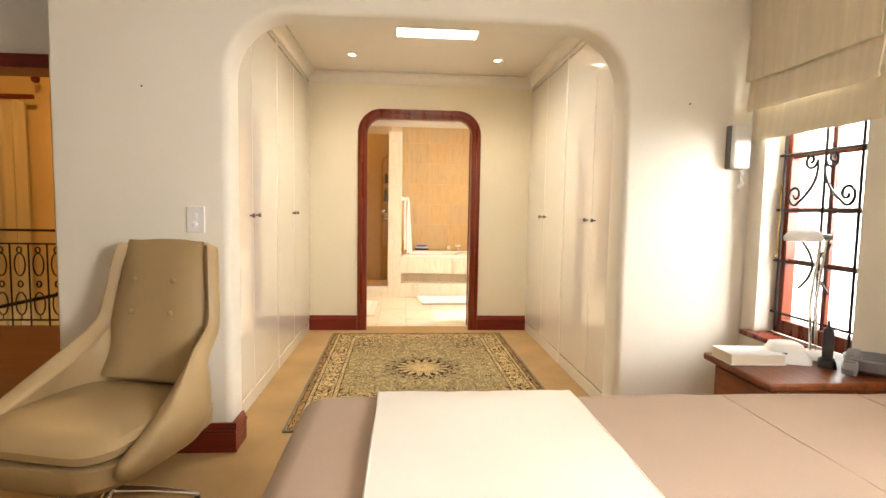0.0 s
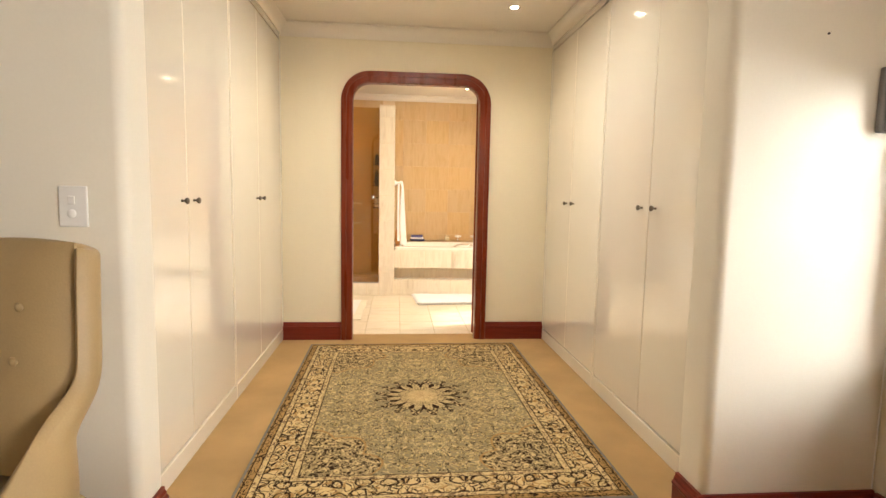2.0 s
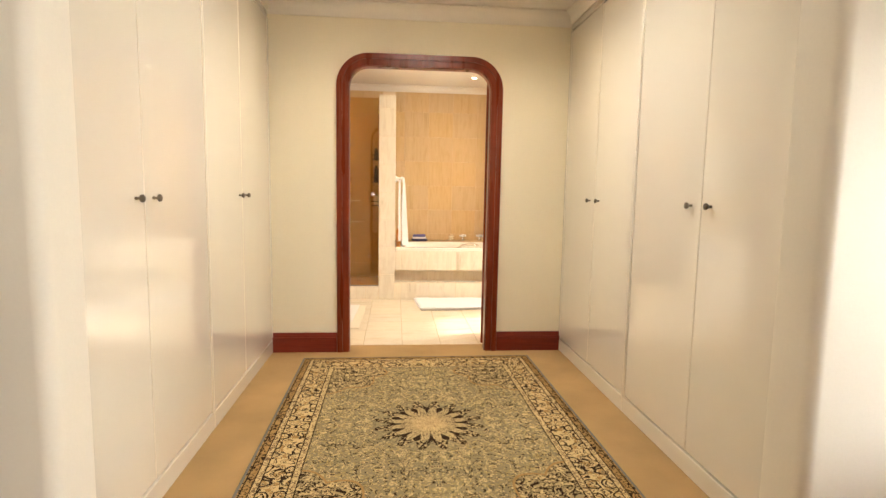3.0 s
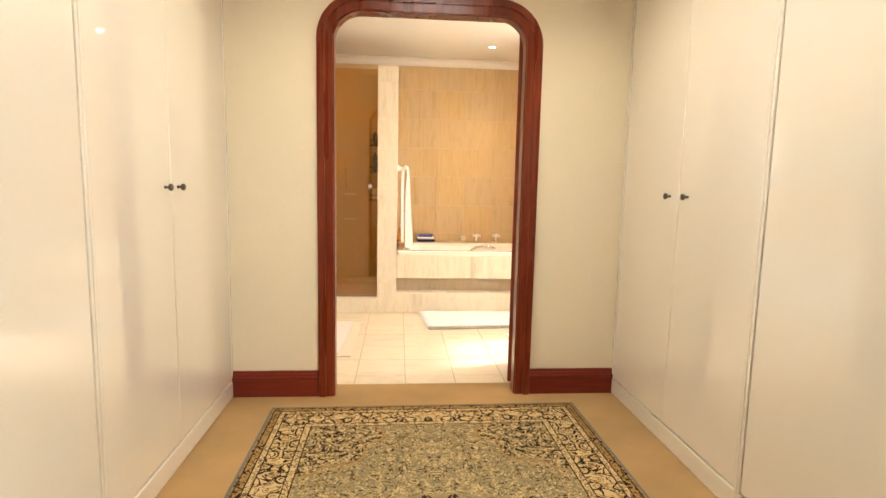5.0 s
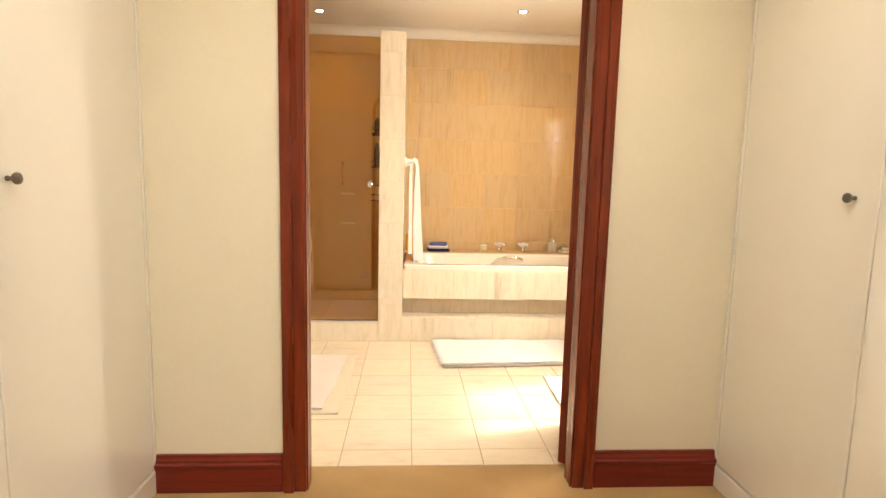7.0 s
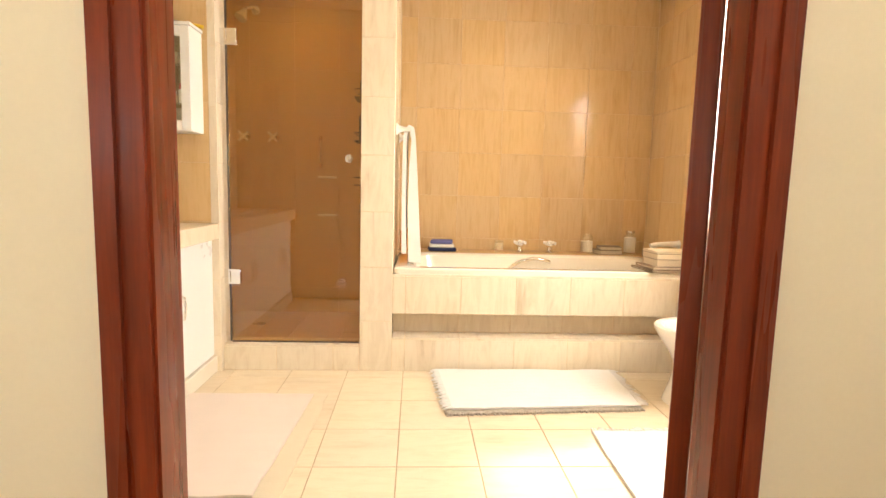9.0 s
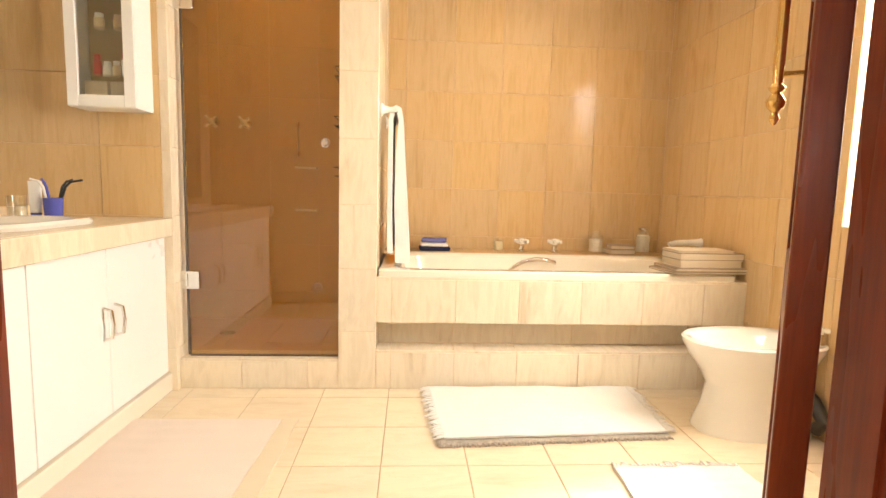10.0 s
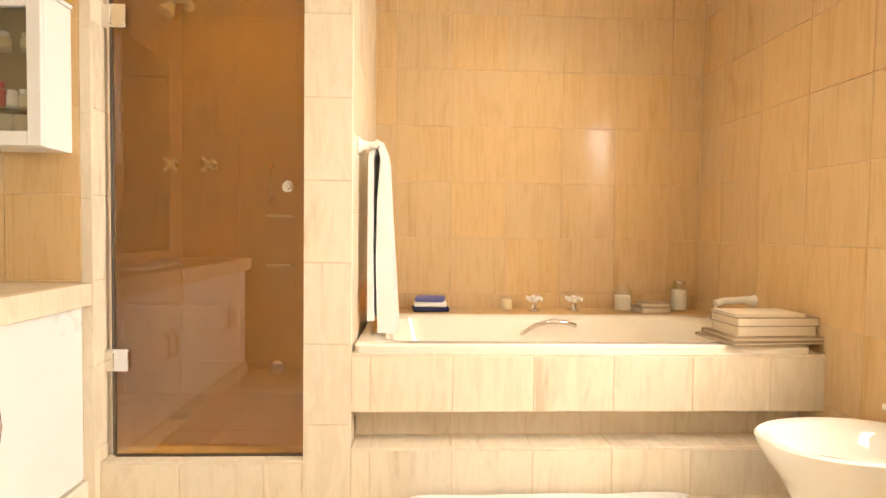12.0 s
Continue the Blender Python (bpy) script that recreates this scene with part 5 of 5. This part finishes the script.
for x, y, z, r, h, mt, lab in ((-0.05, -0.05, 1.337, 0.026, 0.19, BLACKPL, "black shampoo bottle in the shower caddy"), (-0.05, 0.04, 1.337, 0.024, 0.15, COVER, "brown bottle in the shower caddy"), (-0.05, -0.02, 1.607, 0.025, 0.13, BLACKPL, "dark bottle in the shower caddy"), (-0.05, 0.0, 1.057, 0.024, 0.13, WHITE, "white bottle in the shower caddy")):
    b = thing("shampoo_bottle", -0.216 + x, 7.93 + y, z - 0.033, 0, lab, "bottle", "bottles in the caddy")
    bm = bmesh.new()
    lathe(bm, [(r * 0.9, 0), (r, 0.006), (r, h * 0.8), (r * 0.5, h * 0.9)], 14)
    part("body", bm, mt, b, "", True)
    bm = bmesh.new()
    lathe(bm, [(r * 0.5, h * 0.902), (r * 0.5, h), (r * 0.1, h)], 12)
    part("cap", bm, BLACKPL, b, "", True)
for z in (0.80, 1.062):
    s_ = part("soap_shelf", slab(-0.60, -0.47, 8.13, BATH_BACK - 0.001, z, z + 0.016, 0.004), CHINA, None, "small white soap shelf on the shower wall", True)
    tagged(s_, category="shelf", group="soap shelves")

# vanity
van = thing("vanity_unit", BATH_LEFT, 5.62, 0, 0, "white vanity cupboard with arched chrome handles", "vanity")
VX, VN = 0.497, 1.605
part("body", slab(0.002, VX - 0.020, 0.0, VN, 0.09, 0.722, 0.002), WHITE, van)
part("plinth", slab(0.002, VX + 0.014, 0.0, VN, 0.0, 0.088, 0.005), ENAMEL, van, "cream skirting board", True)
for k, (a, b, hy) in enumerate(((0.004, 0.36, 0.32), (0.364, 0.73, 0.405), (0.734, 1.136, 1.10), (1.140, 1.600, 1.176))):
    d = part("door", slab(VX - 0.019, VX, a, b, 0.094, 0.718, 0.003), WHITE, van, "", True)
    bm = bmesh.new()
    tube(bm, [(VX, hy, 0.385), (VX + 0.03, hy, 0.395), (VX + 0.036, hy, 0.445), (VX + 0.03, hy, 0.495), (VX, hy, 0.505)], 0.006, 8)
    part("handle", bm, CHROME, d, "arched chrome handle", True)
ctop = thing("vanity_counter", BATH_LEFT, 5.60, 0.7235, 0, "pale stone counter on the vanity", "counter")
DEEP = PIER_F - 0.032 - 5.60
part("slab", slab(0.001, 0.5115, 0, DEEP, 0.0, 0.0785, 0.003), STONE_P, ctop)
part("front_edge", slab(0.512, 0.534, 0, DEEP, -0.002, 0.0785, 0.004, 3), STONE_P, ctop, "thick stone edge", True)
bas = thing("washbasin", -1.235, 6.62, 0.803, 0, "white oval washbasin set in the stone counter", "basin")
bm = bmesh.new()
loft(bm, [ring_pts(0, 0, 0.19, 0.26, 0.12, 0.0), ring_pts(0, 0, 0.195, 0.265, 0.12, 0.012), ring_pts(0, 0, 0.185, 0.255, 0.12, 0.022), ring_pts(0.01, 0, 0.15, 0.21, 0.12, 0.020), ring_pts(0.01, 0, 0.13, 0.18, 0.11, 0.002)], cap0=False)
part("bowl", bm, CHINA, bas, "", True)
bm = bmesh.new()
tube(bm, [(-0.15, 0, 0.02), (-0.15, 0, 0.13), (-0.12, 0, 0.17), (-0.04, 0, 0.165), (-0.01, 0, 0.14)], 0.013, 10)
part("spout", bm, CHINA, bas, "", True)
cup = thing("toothbrush_cup", -1.30, 6.98, 0.803, 0, "glass cup of toothbrushes on the counter", "cup")
bm = bmesh.new()
lathe(bm, [(0.028, 0), (0.030, 0.003), (0.035, 0.085), (0.032, 0.085), (0.028, 0.006), (0.003, 0.005)], 18)
part("cup", bm, BLUE, cup, "", True)
for k, (mt, dx, dy) in enumerate(((BLACKPL, 0.06, 0.02), (BLACKPL, 0.03, 0.04), (WHITE, -0.04, -0.02), (BLUE, 0.0, -0.05))):
    bm = bmesh.new()
    tube(bm, [(dx * 0.1, dy * 0.1, 0.01), (dx * 0.7, dy * 0.7, 0.13), (dx * 1.0, dy, 0.15), (dx * 1.7, dy * 1.2, 0.158)], 0.005, 6)
    part("toothbrush", bm, mt, cup, "", True)
gl_ = thing("tumbler", -1.36, 6.87, 0.803, 0, "clear glass tumbler on the vanity counter", "glass")
bm = bmesh.new()
lathe(bm, [(0.028, 0), (0.031, 0.003), (0.034, 0.095), (0.0325, 0.095), (0.029, 0.008), (0.003, 0.007)], 20)
part("body", bm, PANE, gl_, "", True)
tbx = thing("toothpaste_tube", -1.37, 6.985, 0.803, 0, "white and blue upright toothpaste tube", "tube")
bm = bmesh.new()
loft(bm, [ring_pts(0, 0, 0.016, 0.016, 0.014, 0.0), ring_pts(0, 0, 0.018, 0.018, 0.016, 0.025)])
part("cap", bm, BLUE, tbx, "", True)
bm = bmesh.new()
loft(bm, [ring_pts(0, 0, 0.018, 0.018, 0.016, 0.0255), ring_pts(0, 0, 0.021, 0.017, 0.015, 0.06), ring_pts(0, 0, 0.026, 0.003, 0.002, 0.15)])
part("body", bm, WHITE, tbx, "", True)
mir = part("mirror", slab(BATH_LEFT + 0.001, BATH_LEFT + 0.007, 5.65, PIER_F - 0.034, 0.85, 2.1, 0), MIRROR, None, "large frameless mirror above the vanity")
tagged(mir, category="mirror")

# medicine cabinet
mc = thing("medicine_cabinet", -1.145, PIER_F - 0.031, 1.258, 0, "small white wall cabinet with a glazed door and toiletries inside", "cabinet")
CW, CD, CH = 0.135, 0.135, 0.495
for nm, dims in (("side", (-CW, -CW + 0.014, -CD, 0, 0, CH)), ("side", (CW - 0.014, CW, -CD, 0, 0, CH)), ("bottom", (-CW + 0.0145, CW - 0.0145, -CD, 0, 0, 0.014)), ("top", (-CW - 0.006, CW + 0.006, -CD - 0.022, 0, CH + 0.001, CH + 0.016)), ):
    part(nm, slab(*dims, 0.002), WHITE, mc)
# the stone wall's reflection in a mirror back, painted as plain tan
part("back", slab(-CW + 0.0145, CW - 0.0145, -0.008, -0.001, 0.0145, CH - 0.002, 0.002), REFLECT_TAN, mc, "tan panel standing in for a mirrored back")
part("door_frame", slab(-CW, -CW + 0.045, -CD - 0.017, -CD - 0.001, 0.002, CH - 0.002, 0.003), WHITE, mc)
part("door_frame", slab(CW - 0.045, CW, -CD - 0.017, -CD - 0.001, 0.002, CH - 0.002, 0.003), WHITE, mc)
part("door_frame", slab(-CW + 0.0455, CW - 0.0455, -CD - 0.0165, -CD - 0.0015, 0.002, 0.05, 0.003), WHITE, mc)
part("door_frame", slab(-CW + 0.0455, CW - 0.0455, -CD - 0.0165, -CD - 0.0015, CH - 0.05, CH - 0.002, 0.003), WHITE, mc)
part("door_pane", slab(-CW + 0.04, CW - 0.04, -CD - 0.010, -CD - 0.007, 0.045, CH - 0.045, 0), PANE, mc, "clear glass")
for z in (0.13, 0.32):
    part("shelf", slab(-CW + 0.0145, CW - 0.0145, -CD + 0.006, -0.009, z, z + 0.005, 0.001), PANE, mc, "glass shelf")


def toiletry(x, z, r, h, mt, cap, label):
    b = thing("toiletry_bottle", -1.145 + x, PIER_F - 0.10, 1.258 + z, 0, label, "bottle", "toiletries in the cabinet")
    bm = bmesh.new()
    lathe(bm, [(r * 0.95, 0), (r, 0.004), (r, h * 0.7), (r * 0.6, h * 0.75)], 12)
    part("body", bm, mt, b, "", True)
    bm = bmesh.new()
    lathe(bm, [(r * 0.8, h * 0.752), (r * 0.8, h), (r * 0.1, h)], 12)
    part("cap", bm, cap, b, "", True)


toiletry(-0.055, 0.1355, 0.016, 0.09, RED, RED, "small red bottle on a glass shelf")
toiletry(-0.015, 0.1355, 0.017, 0.062, WHITE, WHITE, "small white jar on a glass shelf")
toiletry(0.022, 0.1355, 0.015, 0.065, WAX, WHITE, "small cream bottle on a glass shelf")
toiletry(0.058, 0.1355, 0.014, 0.10, WHITE, RED, "white bottle with a red cap on a glass shelf")
toiletry(-0.04, 0.3255, 0.020, 0.065, WAX, WHITE, "cream jar on the upper glass shelf")
toiletry(0.035, 0.3255, 0.018, 0.06, WAX, WAX, "cream bottle on the upper glass shelf")
for k in (-1, 1):
    bx = part("box", slab(-0.045, 0.045, -0.03, 0.03, 0, 0.10, 0.003), MATBEIGE, None, "cream carton at the bottom of the cabinet")
    bx.matrix_world = pose(-1.145 + 0.052 * k, PIER_F - 0.095, 1.2725)
    tagged(bx, category="box", group="cartons in the cabinet")
hb = thing("hairbrush", -1.15, PIER_F - 0.11, 1.7705, 20, "black and yellow brush lying on the cabinet", "brush")
bm = bmesh.new()
loft(bm, [ring_pts(0, 0, 0.09, 0.022, 0.02, 0.0), ring_pts(0, 0, 0.09, 0.024, 0.02, 0.012), ring_pts(0, 0, 0.08, 0.018, 0.015, 0.022)])
part("head", bm, BLACKPL, hb, "", True)
bm = bmesh.new()
tube(bm, [(0.085, 0, 0.012), (0.13, 0, 0.014), (0.17, 0, 0.012)], 0.009, 8)
part("handle", bm, YELLOW, hb, "", True)

# bidet
bid = thing("bidet", 1.545, 6.83, 0, 0, "white china bidet with cross-head tap", "bidet")
bm = bmesh.new()


def egg(cx, hx, hy, z, n=40, k=0.78, low=0.0):
    out = []
    for i in range(n):
        a = math.tau * i / n
        c, s = math.cos(a), math.sin(a)
        w = hy * (1 - 0.16 * (-c)) if c < 0 else hy
        out.append((cx * 0.5 + 0.9 * hx * math.copysign(abs(c) ** k, c), w * math.copysign(abs(s) ** k, s), z + low * c))
    return out


loft(bm, [egg(0.02, 0.262, 0.150, 0.0, k=0.72), egg(0.02, 0.258, 0.146, 0.02, k=0.72), egg(0.015, 0.225, 0.125, 0.10, k=0.75), egg(0.01, 0.205, 0.115, 0.19, k=0.78), egg(0.0, 0.235, 0.135, 0.25), egg(-0.015, 0.275, 0.165, 0.31), egg(-0.025, 0.305, 0.185, 0.365), egg(-0.025, 0.308, 0.188, 0.380), egg(-0.025, 0.300, 0.182, 0.388),
          egg(-0.03, 0.270, 0.155, 0.384), egg(-0.04, 0.235, 0.130, 0.355), egg(-0.05, 0.17, 0.095, 0.30), egg(-0.05, 0.08, 0.05, 0.28)])
part("bowl", bm, CHINA, bid, "", True)
bm = bmesh.new()
lathe(bm, [(0.012, 0), (0.012, 0.003), (0.001, 0.004)], 14, pose(0.15, 0.0, 0.345, 0, -70, 0))
part("overflow", bm, BLACKPL, bid, "dark overflow hole")
for s in (-0.09, 0.09):
    bm = bmesh.new()
    lathe(bm, [(0.02, 0.388), (0.014, 0.40), (0.012, 0.43)], 12, Matrix.Translation((0.205, s, 0)))
    part("tap_stem", bm, CHROME, bid, "", True)
bm = bmesh.new()
tube(bm, [(0.205, 0, 0.388), (0.205, 0, 0.43), (0.18, 0, 0.44), (0.15, 0, 0.425)], 0.013, 10)
part("tap_spout", bm, CHROME, bid, "", True)
for s in (-0.09, 0.09):
    bm = bmesh.new()
    for k in range(4):
        a = radians(45 + 90 * k)
        tube(bm, [(0.205, s, 0.445), (0.205 + 0.034 * math.cos(a), s + 0.034 * math.sin(a), 0.447)], 0.008, 8, [1, 1.3])
    lathe(bm, [(0.014, 0.43), (0.015, 0.455), (0.001, 0.458)], 12, Matrix.Translation((0.205, s, 0)))
    part("cross_head", bm, CHINA, bid, "white cross head", True)
bm = bmesh.new()
tube(bm, [(1.72, 6.83, 0.22), (1.735, 6.72, 0.16), (1.74, 6.66, 0.10), (1.74, 6.70, 0.05)], 0.028, 10)
tagged(part("waste_pipe", bm, BLACKPL, None, "dark waste pipe behind the bidet", True), category="pipe")


# mats
def mat_sheet(name, corners, h, material, label, fringe=0, seed=1, fringe_mat=None, edges=(1, 3), reach=(0.026, 0.052)):
    """A thin cloth mat between four floor corners, with loose threads on some edges."""
    root = thing(name, corners[0][0], corners[0][1], corners[0][2], 0, label, "bath mat")
    o = Vector(corners[0])
    c = [Vector(q) - o for q in corners]
    bm = bmesh.new()
    N = 36
    grid = []
    for i in range(N + 1):
        row = []
        for j in range(N + 1):
            u, v = i / N, j / N
            p = c[0] * (1 - u) * (1 - v) + c[1] * u * (1 - v) + c[2] * u * v + c[3] * (1 - u) * v
            p = p + Vector((0.008 * noise.noise((v * 5, seed, u)), 0.008 * noise.noise((u * 5, seed, 9 + v)), h + 0.004 * noise.noise((u * 6, v * 4, seed)) + 0.0015 * math.sin(v * N * 2.0)))
            row.append(bm.verts.new(p))
        grid.append(row)
    for a, b in zip(grid, grid[1:]):
        for j in range(N):
            bm.faces.new((a[j], b[j], b[j + 1], a[j + 1]))
    rim = bmesh.ops.extrude_edge_only(bm, edges=[e for e in bm.edges if e.is_boundary])["geom"]
    for v in rim:
        if isinstance(v, bmesh.types.BMVert):
            v.co.z = 0.001
    part("cloth", bm, material, root, "", True)
    if fringe:
        rnd = random.Random(seed)
        for e in edges:
            bm = bmesh.new()
            a, b = c[e], c[(e + 1) % 4]
            out = Vector((b - a)).cross(Vector((0, 0, 1))).normalized()
            n = int((b - a).length / 0.0125)
            for k in range(n):
                p = a + (b - a) * ((k + 0.5) / n)
                q = p + out * rnd.uniform(*reach) + (b - a).normalized() * rnd.uniform(-0.012, 0.012)
                tube(bm, [p - out * 0.006 + Vector((0, 0, h)), (p + q) / 2 + Vector((0, 0, h * 0.8)), q + Vector((0, 0, 0.003))], 0.0042, 5, [1.0, 1.1, 0.5])
            tagged(part("fringe", bm, fringe_mat or material, root), kind="stuff")
    return root


mat_sheet("bath_mat", [(0.245, 6.665, 0.0), (1.17, 6.725, 0.0), (1.205, 7.215, 0.0), (0.205, 7.215, 0.0)], 0.010, MATGREY, "grey braided bath mat beneath the white one", 1, 4, None, (0, 3), (0.008, 0.014))
mat_sheet("bath_mat", [(0.262, 6.700, 0.0125), (1.165, 6.752, 0.0125), (1.19, 7.235, 0.0125), (0.215, 7.225, 0.0125)], 0.010, TOWEL, "white fringed cotton bath mat on the stone floor", 1, 5)
mat_sheet("bath_mat", [(0.83, 5.86, 0.0), (1.34, 5.86, 0.0), (1.30, 6.50, 0.0), (0.845, 6.50, 0.0)], 0.012, TOWEL, "white fringed cotton mat in the sunlight", 1, 7, None, (0, 2))
mat_sheet("bath_mat", [(-1.0, 5.98, 0.0), (-0.34, 5.98, 0.0), (-0.325, 6.90, 0.0), (-0.985, 6.90, 0.0)], 0.008, MATBEIGE, "beige bath mat before the vanity", 0, 8)
mat_sheet("bath_mat", [(-1.0, 6.02, 0.0105), (-0.425, 6.02, 0.0105), (-0.39, 6.872, 0.0105), (-0.975, 6.872, 0.0105)], 0.008, MATPINK, "pale pink bath mat lying on a beige one", 0, 9)

# bathroom window
win2 = thing("window_2", 1.93, 6.36, 0.86, 0, "white framed bathroom window", "window")
win2["kind"] = "structure"
for dims in ((-0.02, 0.02, -0.358, -0.312, 0.002, 1.138), (-0.02, 0.02, 0.312, 0.358, 0.002, 1.138), (-0.02, 0.02, -0.312, 0.312, 0.002, 0.05), (-0.02, 0.02, -0.312, 0.312, 1.09, 1.138), (-0.015, 0.015, -0.012, 0.012, 0.05, 1.09)):
    part("frame", slab(*dims, 0.003), WHITE, win2)
pane = part("pane", slab(0.0, 0.004, -0.31, 0.31, 0.05, 1.09, 0), PANE, win2)
pane.visible_shadow = False

# ---- tiles of walls, floor and steps ----
tiles(bath_floor, pose(-1.48, 5.484, -0.010, -90), 3.26, 2.74, STONE_F, du=0.29, dv=0.135, gap=0.003)
tiles(wall_back, pose(-1.48, BATH_BACK + 0.010, 0.08), 1.28, 2.42, STONE_W, du=0.1, dv=0.2)
tiles(wall_back, pose(-0.045, BATH_BACK + 0.010, 0.57), 1.82, 1.93, STONE_W, du=0.12, dv=0.09)
tiles(wall_right, pose(BATH_RIGHT + 0.010, BATH_BACK, 0.0, 0, 0, -90), 1.50, 2.5, STONE_W, du=0.22, dv=0.045)
tiles(wall_right, pose(BATH_RIGHT + 0.010, 6.72, 0.0, 0, 0, -90), 0.72, 0.86, STONE_W, du=0.11, dv=0.045)
tiles(wall_right, pose(BATH_RIGHT + 0.010, 6.72, 2.0, 0, 0, -90), 0.72, 0.5, STONE_W, du=0.11)
tiles(wall_right, pose(BATH_RIGHT + 0.010, 6.00, 0.0, 0, 0, -90), 0.55, 2.5, STONE_W, du=0.2, dv=0.045)
tiles(wall_left, pose(BATH_LEFT - 0.010, 7.37, 0.085, 0, 0, 90), 0.85, 2.4, STONE_W, dv=0.2)
tiles(wing, pose(BATH_LEFT, PIER_F - 0.02, 0.0), 0.495, 2.5, STONE_W, du=0.235, dv=0.2)
tiles(wing, pose(-0.985, PIER_F - 0.02, 0.0), 0.04, 2.5, STONE_P, size=0.3, du=0.04, dv=0.2)
tiles(wing, pose(-0.955, PIER_F - 0.03, 0.0, 0, 0, 90), 0.14, 2.5, STONE_P, dv=0.2)
tiles(pier, pose(-0.214, PIER_F + 0.010, 0.0), 0.178, 2.21, STONE_P, size=0.3, du=0.3, dv=0.28, gap=0.002)
tiles(pier, pose(-0.046, PIER_F, 0.0, 0, 0, 90), 0.97, 2.21, STONE_P, du=0.16, dv=0.15, gap=0.002)
tiles(pier, pose(-0.204, BATH_BACK, 0.0, 0, 0, -90), 0.96, 2.21, STONE_W, du=0.1, dv=0.2, gap=0.002)
tiles(pier, pose(-0.214, PIER_F, 2.21, -90), 0.178, 0.96, STONE_P, size=0.3, gap=0.002)
tiles(shower_sill, pose(-0.945, PIER_F + 0.010, 0.0), 0.73, 0.135, STONE_P, du=0.282, gap=0.002)
tiles(shower_sill, pose(-0.945, PIER_F, 0.135, -90), 0.73, 0.14, STONE_P, du=0.282, gap=0.002)
tiles(shower_floor, pose(BATH_LEFT, PIER_F + 0.13, 0.085, -90), 1.27, 0.84, STONE_W, du=0.2, size=0.305)
tiles(bath_step, pose(-0.036, PIER_F + 0.010, 0.0), 1.81, 0.18, STONE_P, du=0.07, gap=0.002)
tiles(bath_step, pose(-0.036, PIER_F, 0.18, -90), 1.81, 0.14, STONE_P, du=0.07, gap=0.002)
tiles(bath_toe, pose(-0.036, PIER_F + 0.14, 0.192), 1.81, 0.13, STONE_P, du=0.07, gap=0.002)
tiles(bath_apron, pose(-0.036, PIER_F + 0.012, 0.325), 1.81, 0.21, STONE_P, du=0.07, gap=0.002)
tiles(bath_apron, pose(-0.036, PIER_F + 0.002, 0.535, -90), 1.81, 0.035, STONE_P, du=0.07, gap=0.002)
tiles(bath_deck, pose(-0.036, 7.995, 0.57, -90), 1.81, 0.225, STONE_W, du=0.12)
